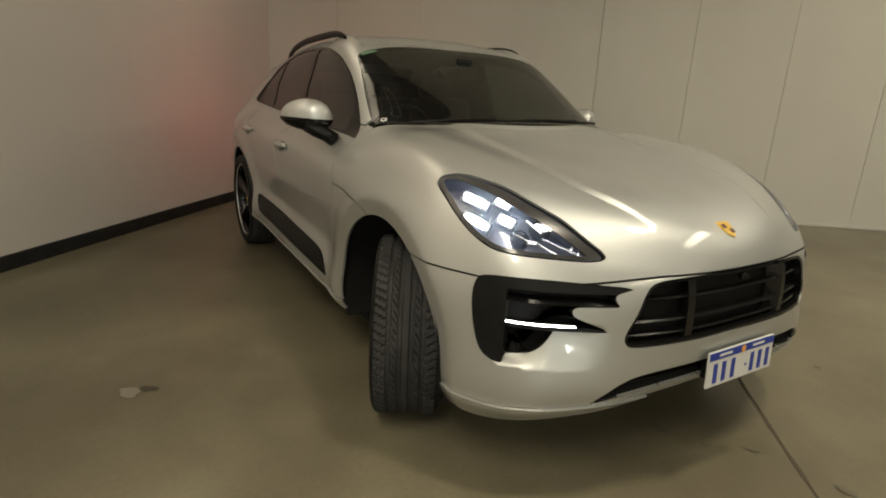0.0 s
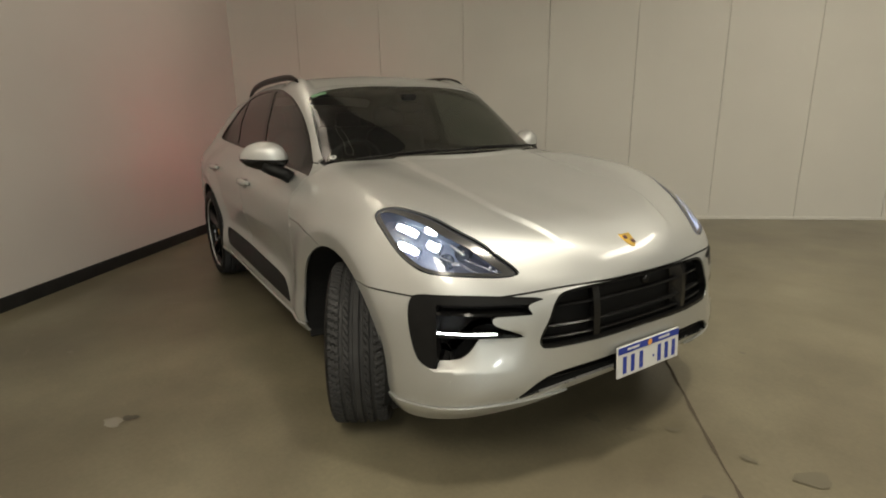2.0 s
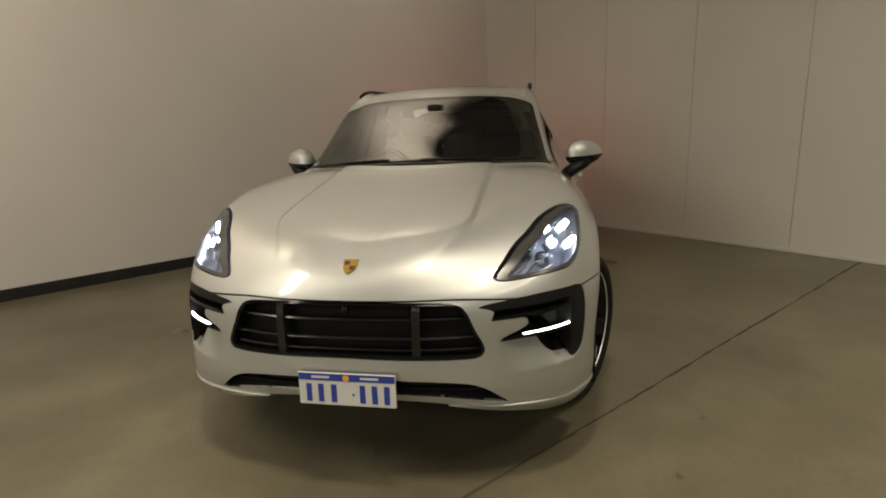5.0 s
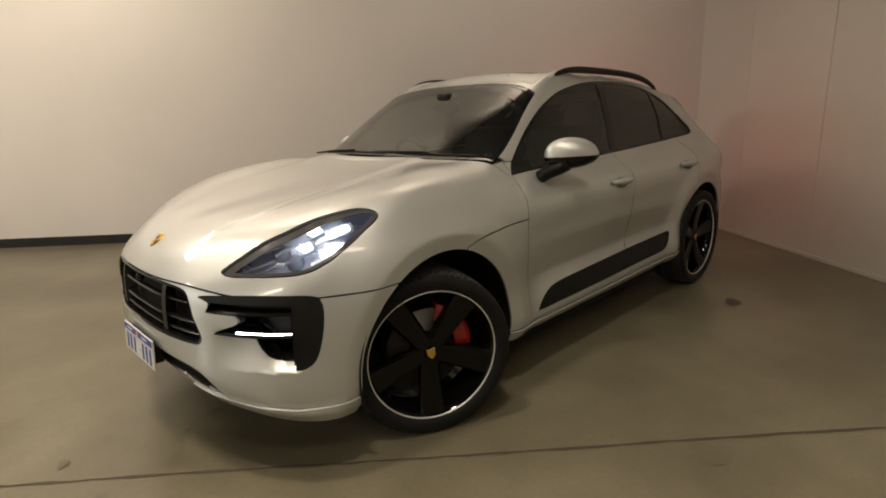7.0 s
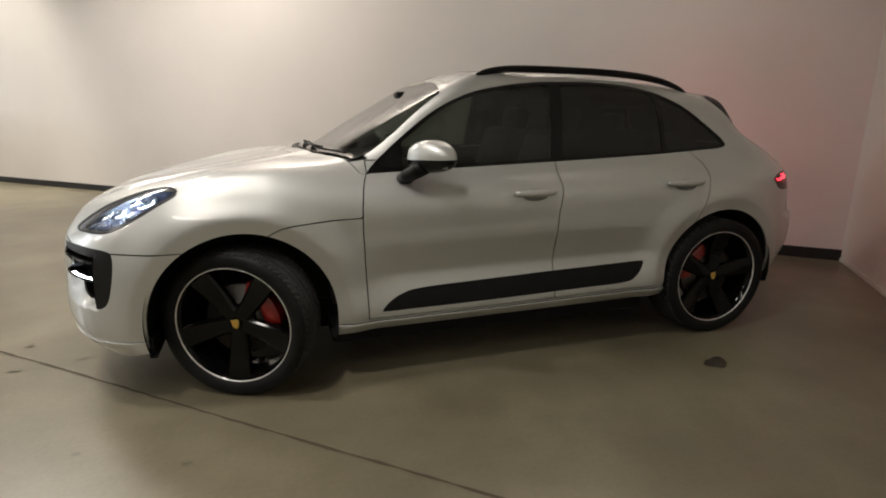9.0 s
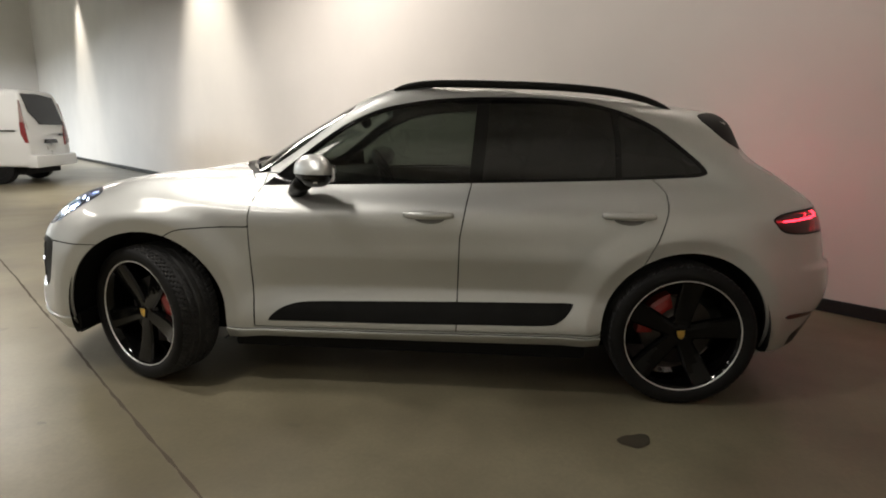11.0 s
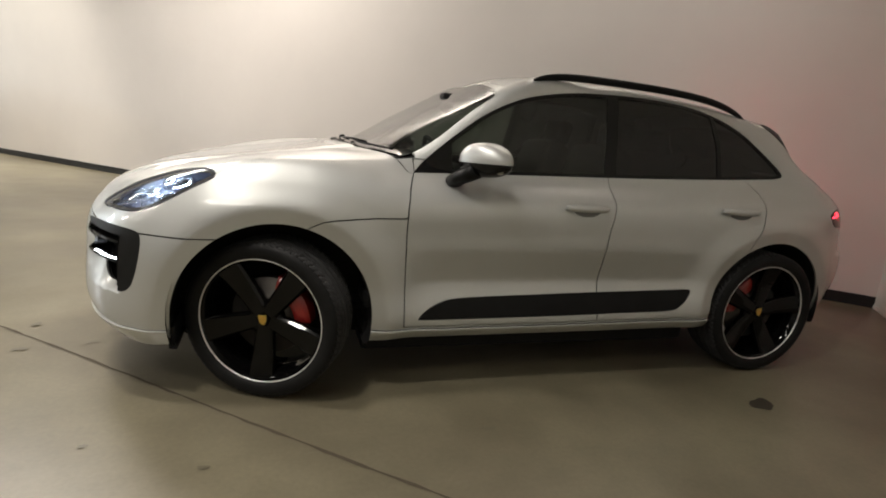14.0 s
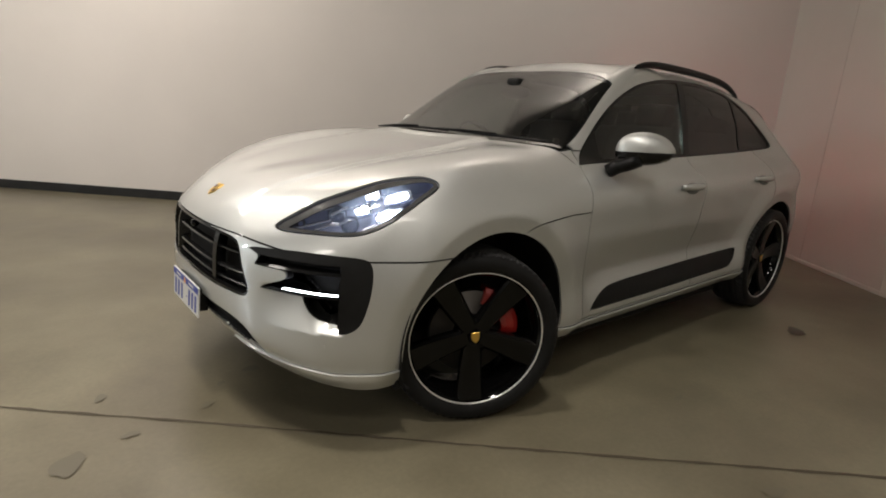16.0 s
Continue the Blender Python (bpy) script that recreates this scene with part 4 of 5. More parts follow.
        bmesh.ops.recalc_face_normals(bm, faces=bm.faces)
        part(nm, bm, mat, mir, smooth=True)
    bm = bmesh.new()
    box(bm, -.006, .006, -.085, .085, -.040, .046, pose(-1.010, .975 * s, 1.132, 0, 0, -18 * s), .02, 3)
    part("mirror_glass", bm, CHROME, mir)
    bm = bmesh.new()
    tube(bm, [Vector((-.835, .850 * s, 1.030)), Vector((-.850, .885 * s, 1.055)), Vector((-.880, .925 * s, 1.075)), Vector((-.91, .96 * s, 1.100))], [.050, .048, .050, .054], 14, .72)
    part("arm", bm, SATIN, mir, smooth=True)

    # wheel housing
    for cx in (ARCH_F, ARCH_R):
        bm = bmesh.new()
        rows = []
        for yy in (.935, .58):
            rows.append([bm.verts.new((cx + (.425 if cx < -1 else .445) * math.cos(a), yy * s, max(.30 if cx < -1 else .25, .385 + (.425 if cx < -1 else .445) * math.sin(a)))) for a in np.linspace(-.45, math.pi + .45, 41)])
        for i in range(40):
            bm.faces.new((rows[0][i], rows[0][i + 1], rows[1][i + 1], rows[1][i]))
        bm.faces.new(rows[1])
        part("wheel_liner", bm, GAP, car)

# splash flap ahead of the front wheels
for s in (1, -1):
    bm = bmesh.new()
    box(bm, .385, .41, .60 * s if s > 0 else -.90, .90 if s > 0 else -.60, .235, .34, None, .004, 1)
    part("splash_flap", bm, PLASTIC, car)

# underside, spoiler
bm = bmesh.new()
box(bm, -3.45, .40, -.62, .62, .18, .34, None, .03, 2)
# added wide slab, hung low to block light and deepen the shade beneath
box(bm, -2.36, -.44, -.82, .82, .165, .32, None, .02, 2)
part("underside", bm, GAP, car)
bm = bmesh.new()
prof = [(-2.78, 1.500), (-2.92, 1.478), (-3.065, 1.453), (-3.075, 1.444), (-3.05, 1.430), (-2.88, 1.43)]
rows = []
for k in range(25):
    y = -.575 + 1.15 * k / 24
    drop = .030 * (abs(y) / .575) ** 2.2
    rows.append([bm.verts.new((x + .03 * (abs(y) / .575) ** 4, y, z - drop)) for x, z in prof])
for a, b in zip(rows, rows[1:]):
    for i in range(len(prof)):
        j = (i + 1) % len(prof)
        bm.faces.new((a[i], a[j], b[j], b[i]))
bm.faces.new(rows[0])
bm.faces.new(rows[-1])
bmesh.ops.recalc_face_normals(bm, faces=bm.faces)
spoiler = part("roof_spoiler", bm, PAINT, car)


# ---- wheels ----
WHEEL_R = .3655


def tyre_mesh():
    """A tyre about the y axis, outer side at +y, with grooves and cross cuts in the tread."""
    half, n = .130, 288
    prof = [(.283, .098), (.288, .112), (.300, .122), (.318, .1285), (.335, .1275), (.347, .1225), (.356, .115)]
    tread = []
    grooves = (-.062, -.022, .022, .062)
    for k in range(45):
        o = .112 - .224 * k / 44
        r = WHEEL_R - .006 * (abs(o) / .115) ** 3
        deep = any(abs(o - c) < .0068 for c in grooves)
        tread.append((r - (.010 if deep else 0), o, deep))
    rows = [(r, o, 0, False) for r, o in prof] + [(r, o, 1, d) for r, o, d in tread] + [(r, -o, 0, False) for r, o in prof[::-1]]
    verts, faces = [], []
    for r, o, kind, deep in rows:
        for i in range(n):
            a = 2 * math.pi * i / n
            rr = r
            if kind and not deep:
                ao = abs(o)
                if ao > .066:
                    k = (i + int((ao - .066) * 60)) % 4
                    rr -= .0085 if k == 0 else 0
                elif ao > .026:
                    k = (i + int(o * 190)) % 4
                    rr -= .0075 if k == 0 and (ao < .044 or (i // 4) % 2) else 0
            verts.append((rr * math.cos(a), o, rr * math.sin(a)))
    m = len(rows)
    for j in range(m - 1):
        for i in range(n):
            k = (i + 1) % n
            faces.append((j * n + i, j * n + k, (j + 1) * n + k, (j + 1) * n + i))
    me = bpy.data.meshes.new("tyre")
    me.from_pydata(verts, [], faces)
    me.polygons.foreach_set("use_smooth", [j < 6 or j > m - 9 for j in range(m - 1) for i in range(n)])
    me.polygons.foreach_set("material_index", [1 if 7 <= j <= m - 9 else 0 for j in range(m - 1) for i in range(n)])
    me.update()
    me.materials.append(RUBBER)
    me.materials.append(TREAD)
    return me


def smooth_lathe(name, prof, mat, parent, seg=96, label=""):
    bm = bmesh.new()
    lathe(bm, prof, seg)
    bmesh.ops.recalc_face_normals(bm, faces=bm.faces)
    ob = part(name, bm, mat, parent, label, smooth=True)
    return ob


def shield(bm, w, h, thick, m):
    """A plain crest outline, raised."""
    k = [(-.5, .5), (-.25, .46), (0, .5), (.25, .46), (.5, .5), (.5, .1), (.42, -.2), (.22, -.42), (0, -.55), (-.22, -.42), (-.42, -.2), (-.5, .1)]
    lo = [bm.verts.new((x * w, y * h, 0)) for x, y in k]
    hi = [bm.verts.new((x * w * .92, y * h * .92, thick)) for x, y in k]
    bm.faces.new(lo[::-1])
    bm.faces.new(hi)
    for i in range(len(k)):
        j = (i + 1) % len(k)
        bm.faces.new((lo[i], lo[j], hi[j], hi[i]))
    bmesh.ops.transform(bm, matrix=m, verts=bm.verts)


TYRE = tyre_mesh()


def build_wheel(place, steer, s, caliper_at, spin):
    """A wheel as one part of the car: tyre, rim, lip, spokes, cap, disc and caliper."""
    wh = new("wheel")
    wh.parent = car
    wh.matrix_basis = pose(*place, 0, 0, steer) @ (Matrix.Identity(4) if s > 0 else pose(0, 0, 0, 0, 0, 180))
    ty = new("tyre", TYRE)
    ty.parent = wh
    smooth_lathe("rim", [(.284, .108), (.276, .098), (.268, .085), (.262, .060), (.256, .0), (.256, -.10), (.285, -.11)], RIM_BLACK, wh, label="black alloy rim")
    smooth_lathe("rim_lip", [(.2838, .1085), (.2845, .1128), (.2876, .1142), (.2903, .1125), (.2910, .108)], POLISHED, wh, 128, "bright machined rim edge")
    for i in range(5):
        bm = bmesh.new()
        n = 12
        rows = []
        for k in range(n + 1):
            u = k / n
            r = .030 + .246 * u
            w = .037 + .022 * u
            face = .075 + .026 * u ** 1.6 - .006 * math.sin(math.pi * u)
            chamf = .010
            sec = [(-w, face - .040), (-w, face - .010), (-w + chamf, face), (-w * .35, face + .001), (w * .35, face + .001), (w - chamf, face), (w, face - .010), (w, face - .040)]
            rows.append([bm.verts.new((r, o, t)) for t, o in sec])
        for a, b in zip(rows, rows[1:]):
            for j in range(7):
                bm.faces.new((a[j], a[j + 1], b[j + 1], b[j]))
            bm.faces.new((a[7], a[0], b[0], b[7]))
        bm.faces.new(rows[0])
        bm.faces.new(rows[-1][::-1])
        ang = spin + 72 * i
        bmesh.ops.transform(bm, matrix=pose(0, 0, 0, 0, ang, 0), verts=bm.verts)
        bmesh.ops.recalc_face_normals(bm, faces=bm.faces)
        part("spoke", bm, RIM_BLACK, wh)
    smooth_lathe("hub", [(.0005, .070), (.030, .070), (.034, .074), (.060, .070), (.082, .060), (.085, .02)], RIM_BLACK, wh, 48)
    for i in range(5):
        bm = bmesh.new()
        a = -radians(spin + 36 + 72 * i)
        lathe(bm, [(.0005, .078), (.007, .078), (.009, .074), (.009, .055)], 6)
        bmesh.ops.translate(bm, vec=(.056 * math.cos(a), 0, .056 * math.sin(a)), verts=bm.verts)
        bmesh.ops.recalc_face_normals(bm, faces=bm.faces)
        part("wheel_bolt", bm, RIM_BLACK, wh)
    cap = smooth_lathe("centre_cap", [(.0005, .0835), (.022, .083), (.0265, .080), (.028, .072)], RIM_BLACK, wh, 32)
    bm = bmesh.new()
    shield(bm, .038, .046, .002, pose(0, .083, 0, -90, 0, 0) @ pose(0, 0, 0, 0, 0, 180 + 8))
    bmesh.ops.recalc_face_normals(bm, faces=bm.faces)
    part("crest", bm, GOLD, cap, "gold crest")
    smooth_lathe("brake_disc", [(.070, .010), (.072, .026), (.095, .028), (.098, .014), (.180, .014), (.182, .010), (.182, -.018), (.07, -.018)], STEEL, wh, 64, "steel brake disc")
    bm = bmesh.new()
    n, span = 14, radians(78)
    rows = []
    for k in range(n + 1):
        a = radians(caliper_at) + span * (k / n - .5)
        taper = 1 - .35 * abs(2 * k / n - 1) ** 3
        rows.append([bm.verts.new((r * math.cos(a), o, r * math.sin(a))) for r, o in ((.128, .02), (.130, .046 * taper), (.150, .054 * taper), (.185, .054 * taper), (.204, .044 * taper), (.206, -.03), (.128, -.03))])
    for a, b in zip(rows, rows[1:]):
        for j in range(7):
            q = (j + 1) % 7
            bm.faces.new((a[j], a[q], b[q], b[j]))
    bm.faces.new(rows[0])
    bm.faces.new(rows[-1][::-1])
    bmesh.ops.recalc_face_normals(bm, faces=bm.faces)
    part("brake_caliper", bm, RED, wh, "red brake caliper", smooth=False)
    return wh


for s, steer in ((1, -23.8), (-1, -29.0)):
    build_wheel((-.010, .83 * s, WHEEL_R), steer, s, 143 if s > 0 else 37, 17)
    build_wheel((-2.807, .835 * s, WHEEL_R), 0, s, 35 if s > 0 else 145, 46)

# ---- number plate, crest ----
PLATE_BLUE = material("plate_blue", (.02, .045, .30), .4)
PLATE_WHITE = material("plate_white", (.62, .62, .60), .4)
plate_m = Matrix.Translation(Vector((.905, 0, .441))) @ pose(0, 0, 0, 0, -3.5, 0) @ Matrix(((0, 0, 1, 0), (1, 0, 0, 0), (0, 1, 0, 0), (0, 0, 0, 1)))
bm = bmesh.new()
box(bm, -.189, .189, -.064, .064, -.004, .004, plate_m, .003, 2)
plate = part("number_plate", bm, PLATE_WHITE, car, "white number plate with a blue top band")
bm = bmesh.new()
box(bm, -.186, .186, .034, .061, .0042, .0055, plate_m)
part("band", bm, PLATE_BLUE, plate)
for x in (-.148, -.101, -.050, .002 - .0, .062, .108, .155):
    bm = bmesh.new()
    if abs(x - .002) < .001:
        box(bm, .022, .030, -.022, -.014, .0042, .0055, plate_m)
    else:
        box(bm, x - .0105, x + .0105, -.050, .020, .0042, .0055, plate_m)
    part("bar", bm, PLATE_BLUE, plate)
for x, w in ((-.10, .07), (.09, .07)):
    bm = bmesh.new()
    box(bm, x - w / 2, x + w / 2, .043, .052, .0056, .0062, plate_m)
    part("bar", bm, PLATE_WHITE, plate)
bm = bmesh.new()
lathe(bm, [(.0005, .0), (.013, .0)], 16)
bmesh.ops.transform(bm, matrix=plate_m @ Matrix.Translation((0, .046, .0066)) @ pose(0, 0, 0, 90, 0, 0), verts=bm.verts)
part("emblem", bm, material("plate_orange", (.8, .35, .08), .4), plate)
bm = bmesh.new()
box(bm, -.15, .15, -.05, .05, -.05, -.004, plate_m, .004, 1)
part("plate_holder", bm, PLASTIC, plate)

p, n = on_shell((.767, .004, 2), (0, 0, -1))
n = n if n.z > 0 else -n
crest_m = Matrix.Translation(Vector((p.x, 0, p.z + .001))) @ Euler((0, math.atan2(n.x, n.z), 0)).to_matrix().to_4x4() @ pose(0, 0, 0, 0, 0, -90)
bm = bmesh.new()
shield(bm, .058, .072, .004, crest_m @ pose(0, 0, 0, 0, 0, 180))
bmesh.ops.recalc_face_normals(bm, faces=bm.faces)
crest = part("crest", bm, GOLD, bonnet_ob, "gold shield-shaped crest")
bm = bmesh.new()
for x, y in ((-.012, .012), (.012, -.012)):
    box(bm, x - .010, x + .010, y - .009, y + .009, .0042, .0050, crest_m @ pose(0, 0, 0, 0, 0, 180))
part("quarter", bm, material("crest_dark", (.10, .03, .02), .4), crest)

# ---- wipers, stickers ----
def on_top(x, y, lift):
    p, n = on_shell((x, abs(y), 3), (0, 0, -1))
    return Vector((x, y, p.z + lift))


wiper = empty("wipers")
wiper.parent = car
for pts in ([(-.475, -.62), (-.430, -.30), (-.408, -.05), (-.412, .12)], [(-.440, .02), (-.445, .30), (-.50, .52), (-.565, .66)]):
    curve = [on_top(x, y, .012) for x, y in curve2(pts, 6, closed=False)]
    bm = bmesh.new()
    tube(bm, curve, .0075, 8, .8)
    part("wiper_blade", bm, PLASTIC, wiper, smooth=True)
    bm = bmesh.new()
    k = len(curve)
    arm = [curve[k // 2] + Vector((0, 0, .010)), curve[k // 4] + Vector((.02, 0, .008)), curve[0] + Vector((.03, 0, .0))]
    tube(bm, arm, .009, 8, .6)
    part("wiper_arm", bm, PLASTIC, wiper, smooth=True)
for nm, x, y, r, mat in (("sticker", -.600, -.690, .017, PLATE_WHITE),):
    p = on_top(x, y, .004)
    _, n = on_shell((x, abs(y), 3), (0, 0, -1))
    n = n if n.z > 0 else -n
    n = Vector((n.x, -n.y, n.z))
    bm = bmesh.new()
    lathe(bm, [(.0005, .001), (r, .001), (r, 0)], 24)
    bmesh.ops.transform(bm, matrix=Matrix.Translation(p) @ n.to_track_quat("Y", "X").to_matrix().to_4x4(), verts=bm.verts)
    part(nm, bm, mat, windscreen, "small round white sticker")
    bm = bmesh.new()
    lathe(bm, [(.0005, .0022), (r * .45, .0022)], 16)
    bmesh.ops.transform(bm, matrix=Matrix.Translation(p) @ n.to_track_quat("Y", "X").to_matrix().to_4x4(), verts=bm.verts)
    part("sticker_mark", bm, PLASTIC, windscreen)
bm = bmesh.new()
rows = [[bm.verts.new(on_top(-1.085 + dx, y, .003)) for y in np.linspace(-.615, -.525, 7)] for dx in (0, .022)]
for i in range(6):
    bm.faces.new((rows[0][i], rows[0][i + 1], rows[1][i + 1], rows[1][i]))
part("tint_sticker", bm, material("green_sticker", (.16, .30, .18), .4), windscreen, "small green strip sticker")

# ---- cabin ----
def cabin_box(name, mat, x0, x1, y0, y1, z0, z1, parent, tilt=0.0, bevel=.03):
    bm = bmesh.new()
    c = Vector(((x0 + x1) / 2, (y0 + y1) / 2, (z0 + z1) / 2))
    box(bm, x0 - c.x, x1 - c.x, y0 - c.y, y1 - c.y, z0 - c.z, z1 - c.z, Matrix.Translation(c) @ pose(0, 0, 0, 0, tilt, 0), bevel, 3)
    return part(name, bm, mat, parent, smooth=True)


cabin_box("cabin_floor", LEATHER, -3.2, -.45, -.78, .78, .36, .46, car)
dash = cabin_box("dashboard", LEATHER, -1.02, -.52, -.74, .74, .86, 1.085, car, 4, .07)
for y in (-.37, .37):
    seat = new("front_seat")
    seat.parent = car
    cabin_box("seat_cushion", LEATHER, -1.72, -1.20, y - .25, y + .25, .52, .74, seat, 6, .08)
    cabin_box("backrest", LEATHER, -1.93, -1.74, y - .24, y + .24, .62, 1.26, seat, -18, .07)
    cabin_box("headrest", LEATHER, -2.06, -1.94, y - .13, y + .13, 1.22, 1.40, seat, -12, .05)
bench = new("rear_bench")
bench.parent = car
cabin_box("bench_cushion", LEATHER, -2.62, -2.15, -.62, .62, .52, .78, bench, 6, .08)
cabin_box("bench_back", LEATHER, -2.80, -2.62, -.62, .62, .66, 1.24, bench, -20, .07)
for y in (-.36, .36):
    cabin_box("headrest", LEATHER, -2.90, -2.80, y - .12, y + .12, 1.20, 1.36, bench, -12, .04)
sw = new("steering_wheel")
sw.parent = car
sw.matrix_basis = pose(-1.08, -.37, 1.035, 0, -66, 0)
bm = bmesh.new()
prof = [(.182 + .015 * math.cos(a), .015 * math.sin(a)) for a in np.linspace(0, 2 * math.pi, 12, endpoint=False)]
lathe(bm, prof, 48, "z", closed=True)
part("wheel_rim", bm, LEATHER, sw, smooth=True)
bm = bmesh.new()
box(bm, -.06, .06, -.07, .07, -.03, .02, None, .02, 3)
box(bm, -.02, .02, -.18, .18, -.01, .01, None, .006, 2)
part("wheel_hub", bm, LEATHER, sw)
bm = bmesh.new()
bmesh.ops.create_uvsphere(bm, u_segments=20, v_segments=12, radius=1, matrix=Matrix.LocRotScale((-1.02, 0, 1.400), None, (.025, .125, .038)))
part("rear_view_mirror", bm, PLASTIC, car, smooth=True)
bm = bmesh.new()
box(bm, -1.10, -.98, -.05, .05, 1.44, 1.485, None, .015, 2)
part("sensor_box", bm, PLASTIC, car)


# ---- wall panels, floor joint, stains, lamps ----
FIRST, WIDE = -.155, 1.018
bm = bmesh.new()
box(bm, .0015, WIDE - .0025, 0, .038, 0, CEILING, None, .002, 1)
PANEL_MESH = bpy.data.meshes.new("panel")
bm.to_mesh(PANEL_MESH)
bm.free()
PANEL_MESH.materials.append(WALL_B)
for k in range(16):
    ob = new("panel", PANEL_MESH)
    ob.parent = wall_b
    ob.matrix_basis = TO_B @ pose(FIRST + WIDE * k, 0.002, 0)
    if k == 0:
        ob.matrix_basis = TO_B @ pose(0.0, 0.002, 0) @ Matrix.Diagonal(((FIRST + WIDE) / WIDE, 1, 1, 1))
bm = bmesh.new()
box(bm, 0.02, LONG_B, -.012, 0.002, 0, .035, TO_B, .003, 1)
tagged(part("trim", bm, WALL_B), "low pale angle strip along the panelled wall", "trim", kind="structure")

JOINT_DARK = material("joint_filler", (.060, .047, .030), .8)
bm = bmesh.new()
rng = random.Random(4)
d = Vector((-.752, .659, 0))
side = Vector((-d.y, d.x, 0))
rows = []
for k in range(161):
    u = -7.0 + 12.6 * k / 160
    c = Vector((1.20, .15, .0025)) + d * u + side * (.003 * math.sin(u * 3.1) + rng.uniform(-.0028, .0028))
    w = .0062 + rng.uniform(-.0028, .0038)
    rows.append((bm.verts.new(c - side * w), bm.verts.new(c + side * w)))
for a, b in zip(rows, rows[1:]):
    bm.faces.new((a[0], b[0], b[1], a[1]))
joint = part("floor_joint", bm, JOINT_DARK, slab, "dark saw-cut joint in the concrete")


def stain(x, y, r, mat, stretch=1.0, turn=0.0, seed=1):
    """A thin dried patch with an uneven edge, lying on the floor."""
    rg = random.Random(seed)
    bm = bmesh.new()
    ph = [rg.uniform(0, 6.28) for _ in range(4)]
    ring = []
    for k in range(30):
        a = 2 * math.pi * k / 30
        q = r * (1 + .18 * math.sin(2 * a + ph[0]) + .12 * math.sin(3 * a + ph[1]) + .08 * math.sin(5 * a + ph[2]))
        v = Vector((q * stretch * math.cos(a), q * math.sin(a), 0))
        v.rotate(Euler((0, 0, radians(turn))))
        ring.append(bm.verts.new((x + v.x, y + v.y, .0030 + .0005 * (seed % 4))))
    bm.faces.new(ring)
    return tagged(part("floor_stain", bm, mat), "dried dark stain on the concrete floor", "stain", "floor stains", kind="structure")


STAIN = material("stain_dark", (.050, .044, .032), .35)
STAIN_MID = material("stain_mid", (.112, .100, .069), .35)
STAIN_PALE = material("stain_pale", (.20, .185, .15), .5)
SPOTS = [(-2.50, 1.325, .060, STAIN, 1.10, 20), (-.57, -1.79, .026, STAIN, 1.3, 60), (-.57, -1.86, .034, STAIN_PALE, 1.6, 40), (1.405, .38, .040, STAIN_MID, 2.0, 52), (1.20, .30, .020, STAIN_MID, 1.5, 10),
         (.90, .23, .018, STAIN_MID, 1.6, 30), (.80, .08, .016, STAIN_MID, 1.3, 70), (.637, .01, .026, STAIN_MID, 1.5, 20), (1.25, -.05, .022, STAIN_MID, 1.3, 80), (-.943, 1.341, .015, STAIN_MID, 2.2, 10), (.21, 1.44, .014, STAIN_MID, 1.3, 0),
         (.65, 1.24, .013, STAIN_MID, 1.2, 0), (-.58, 1.90, .026, STAIN_MID, 1.9, 140), (-.42, 2.054, .017, STAIN_MID, 1.4, 60), (-2.18, -1.41, .016, STAIN_PALE, 5.5, 65), (-2.04, -2.25, .012, STAIN_PALE, 1.3, 0), (-1.59, -2.04, .012, STAIN_PALE, 1.8, 50)]
for i, (x, y, r, mat, st, tu) in enumerate(SPOTS):
    stain(x, y, r, mat, st, tu, i + 3)

# fixtures for the lamps; the panels and round lamps are unseen additions
FIXTURE = material("lamp_panel", (.9, .9, .88), .5, emit=(1.0, .92, .80), power=3.0)
HOUSING = material("lamp_housing_white", (.7, .7, .68), .5)
for a, b in PANELS:
    lampo = empty("fill_panel", plan(a, b, HUNG))
    tagged(lampo, "long white hanging light panel, unseen, added to fill the hall", "lamp", "hanging lights")
    bm = bmesh.new()
    box(bm, -PANEL_L / 2 - .03, PANEL_L / 2 + .03, -PANEL_W / 2 - .03, PANEL_W / 2 + .03, -.07, 0, pose(0, 0, 0, 0, 0, -42.0), .01, 1)
    part("housing", bm, HOUSING, lampo)
    for e in (-.6, .6):
        bm = bmesh.new()
        p = Vector((e * DIR_A.x, e * DIR_A.y, 0))
        tube(bm, [p, p + Vector((.001, 0, CEILING - HUNG))], .006, 6)
        part("rod", bm, HOUSING, lampo)
for nm, a, b, what, group in [("spot_light", a, WASH_OUT, "small round ceiling spotlight washing the wall", "wall washers") for a, watts, cone in WASHERS] + [("unseen_lamp", a, b, "round white ceiling lamp, unseen, added to brighten car and walls", "bay lights") for a, b in [bay[:2] for bay in BAYS] + [(a, 1.6) for a, watts in WALL_FILLS]]:
    lampo = empty(nm, plan(a, b, CEILING))
    tagged(lampo, what, "lamp", group)
    k = 1.0 if nm == "spot_light" else 5.5
    bm = bmesh.new()
    lathe(bm, [(.07 * k, 0), (.075 * k, -.03), (.07 * k, -.06), (.06 * k, -.06), (.055 * k, -.03)], 24, "z")
    part("ring", bm, HOUSING, lampo)


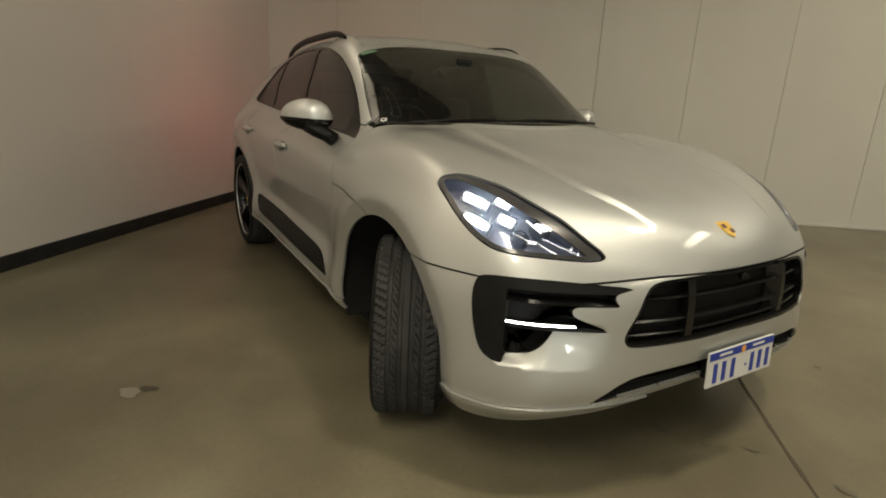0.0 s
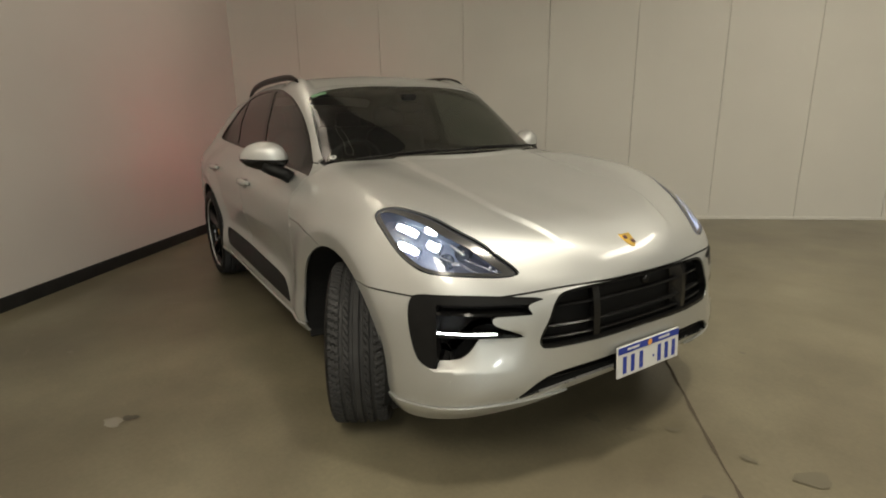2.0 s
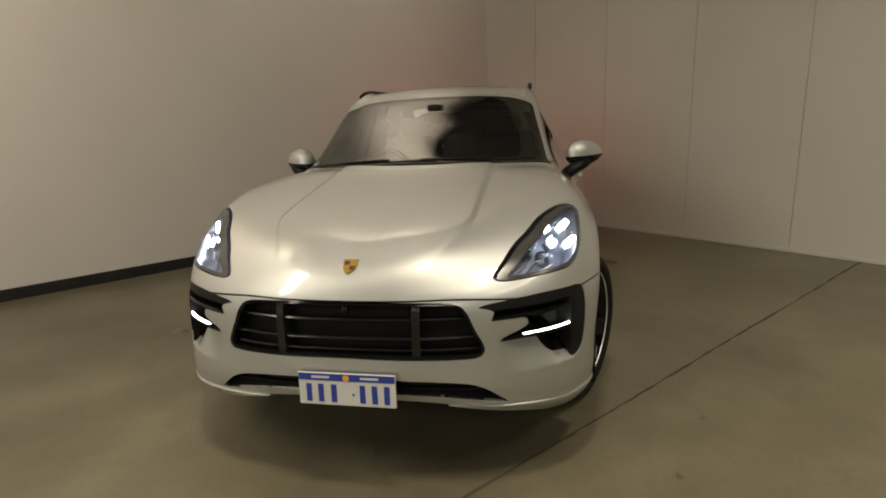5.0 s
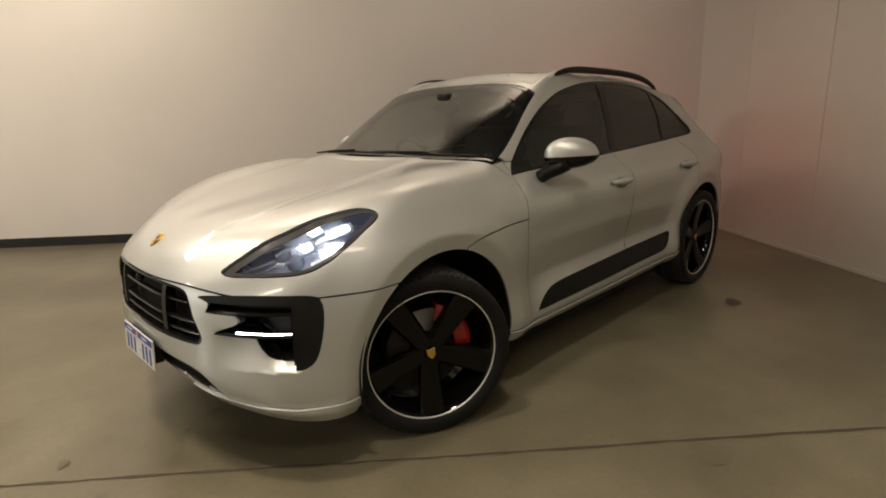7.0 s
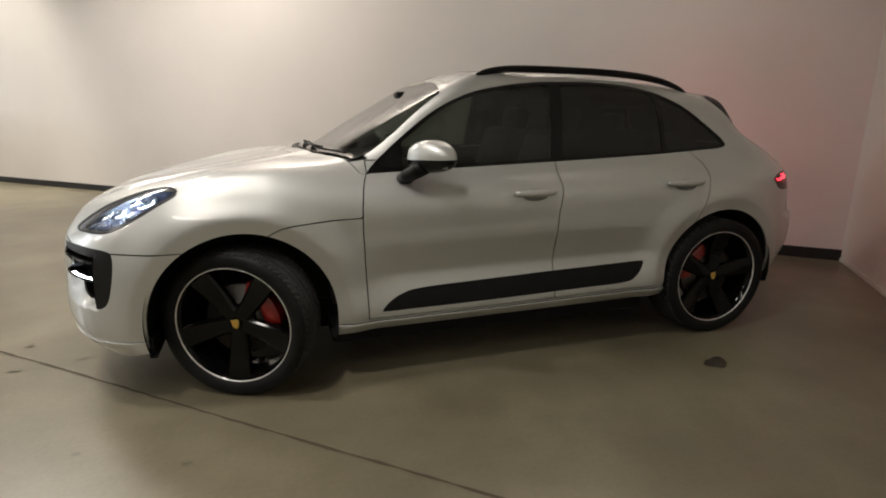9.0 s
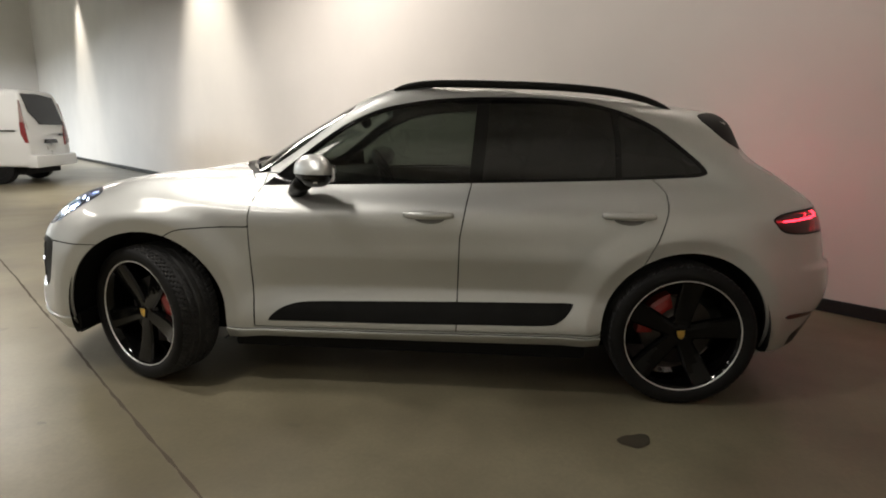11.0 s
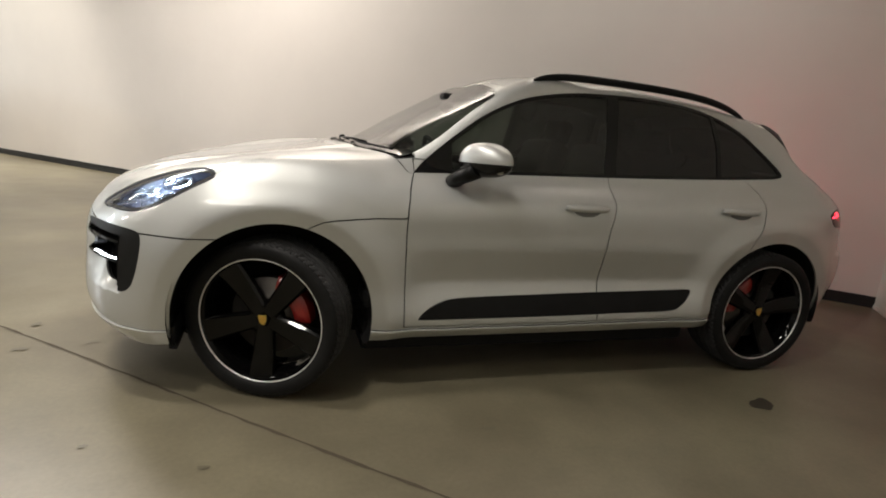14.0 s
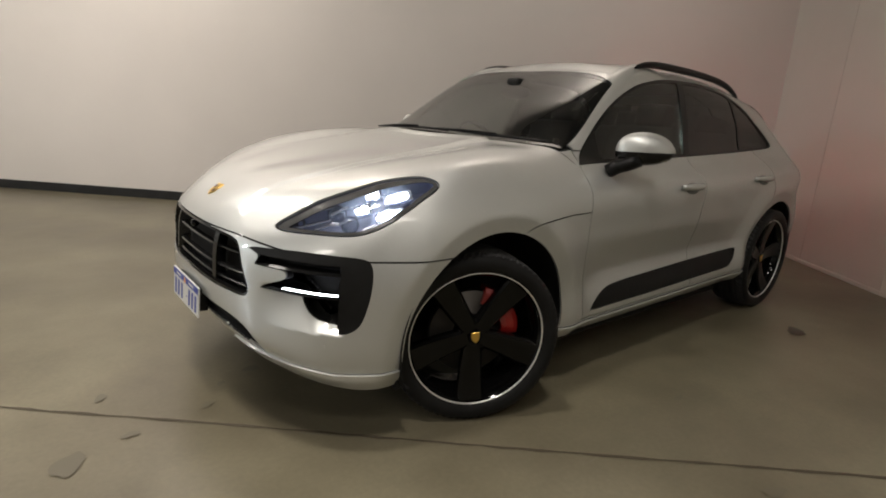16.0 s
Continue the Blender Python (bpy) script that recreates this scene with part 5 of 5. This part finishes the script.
# ---- the white van, far across the hall ----
def build_van(m):
    white = material("van_white", (.74, .75, .74), .35, coat=.6)
    dark = black_material("van_glass", .02, .12)
    van = new("van")
    van.matrix_basis = m
    tagged(van, "white panel van parked with its tail towards the car", "van")

    def prism(name, outline_pts, x0, x1, mat, label="", bevel=.03, parent=van):
        """An outline in (y, z) drawn out along x."""
        bm = bmesh.new()
        a = [bm.verts.new((x0 + (.16 * max(0, z - 1.15) if x0 < .3 else 0), y, z)) for y, z in outline_pts]
        b = [bm.verts.new((x1, y * .985, z)) for y, z in outline_pts]
        bm.faces.new(a[::-1])
        bm.faces.new(b)
        n = len(a)
        for i in range(n):
            j = (i + 1) % n
            bm.faces.new((a[i], a[j], b[j], b[i]))
        bmesh.ops.recalc_face_normals(bm, faces=bm.faces)
        if bevel:
            bmesh.ops.bevel(bm, geom=list(bm.edges), offset=bevel, segments=3, affect="EDGES", profile=.5)
        return part(name, bm, mat, parent, label)

    h = 2.27
    prism("body", [(-.98, .42), (.98, .42), (1.0, 1.0), (.97, 1.55), (.86, h - .10), (.70, h), (-.70, h), (-.86, h - .10), (-.97, 1.55), (-1.0, 1.0)], .0, 4.9, white, bevel=.05)
    prism("rear_window", [(-.84, 1.44), (.30, 1.44), (.68, 1.74), (.79, 2.16), (.10, 2.185), (-.66, 2.13)], -.014, .20, dark, "dark rear window", .008)
    prism("rear_bumper", [(-.99, .40), (.99, .40), (1.00, .56), (.99, .70), (-.99, .70), (-1.00, .56)], -.13, .10, white, bevel=.03)
    prism("plate_grip", [(-.30, .98), (.30, .98), (.24, 1.08), (-.24, 1.08)], -.03, .02, dark, bevel=.006)
    prism("number_plate", [(-.19, .80), (.19, .80), (.19, .92), (-.19, .92)], -.018, .01, PLATE_WHITE, bevel=0)
    # plain dark oval for the badge on the tail
    prism("rear_badge", [(-.66, 1.16), (-.48, 1.16), (-.46, 1.19), (-.48, 1.22), (-.66, 1.22), (-.68, 1.19)], -.015, .01, dark, bevel=0)
    prism("tow_cover", [(.30, .52), (.42, .52), (.42, .56), (.30, .56)], -.115, -.09, dark, bevel=0)
    prism("door_seam", [(-.012, .68), (-.004, .68), (-.004, 1.0), (-.012, 1.0)], -.004, .01, dark, bevel=0)
    red = material("van_lamp_red", (.20, .02, .02), .25, coat=1.0)
    clear = material("van_lamp_clear", (.30, .20, .18), .25, coat=1.0)
    for s in (1, -1):
        low = prism("tail_lamp", [(s * .78, .92), (s * 1.006, 1.00), (s * 1.000, 1.48), (s * .88, 1.48)], .008, .16, red, "red and clear tail lamp", .01)
        prism("clear_lens", [(s * .88, 1.48), (s * 1.000, 1.48), (s * .950, 2.00), (s * .885, 2.00)], .008, .15, clear, "", .01, low)
        for x in (.75, 4.0):
            bm = bmesh.new()
            lathe(bm, [(.0005, .10), (.20, .10), (.22, .12), (.33, .11), (.345, .08), (.345, -.10), (.0005, -.10)], 40)
            bmesh.ops.transform(bm, matrix=Matrix.Translation((x, .84 * s, .345)) @ (Matrix.Identity(4) if s > 0 else pose(0, 0, 0, 0, 0, 180)), verts=bm.verts)
            bmesh.ops.recalc_face_normals(bm, faces=bm.faces)
            part("wheel", bm, RUBBER, van, "black tyre and steel wheel", smooth=False)
        bm = bmesh.new()
        box(bm, 3.7, 3.85, s * 1.02 - .10, s * 1.02 + .10, 1.45, 1.75, None, .04, 2)
        part("outside_mirror", bm, PLASTIC, van)
        bm = bmesh.new()
        box(bm, .25, 3.2, s * .997 - .012, s * .997 + .012, 1.26, 1.29, None, .004, 1)
        part("slide_rail", bm, PLASTIC, van)
    bm = bmesh.new()
    box(bm, .2, 4.7, -.8, .8, .22, .45)
    part("underside", bm, GAP, van)
    return van


build_van(Matrix.Translation((8.75, -9.35, 0)) @ pose(0, 0, 0, 0, 0, 15) @ Matrix.Diagonal((1, 1.0, .95, 1)))
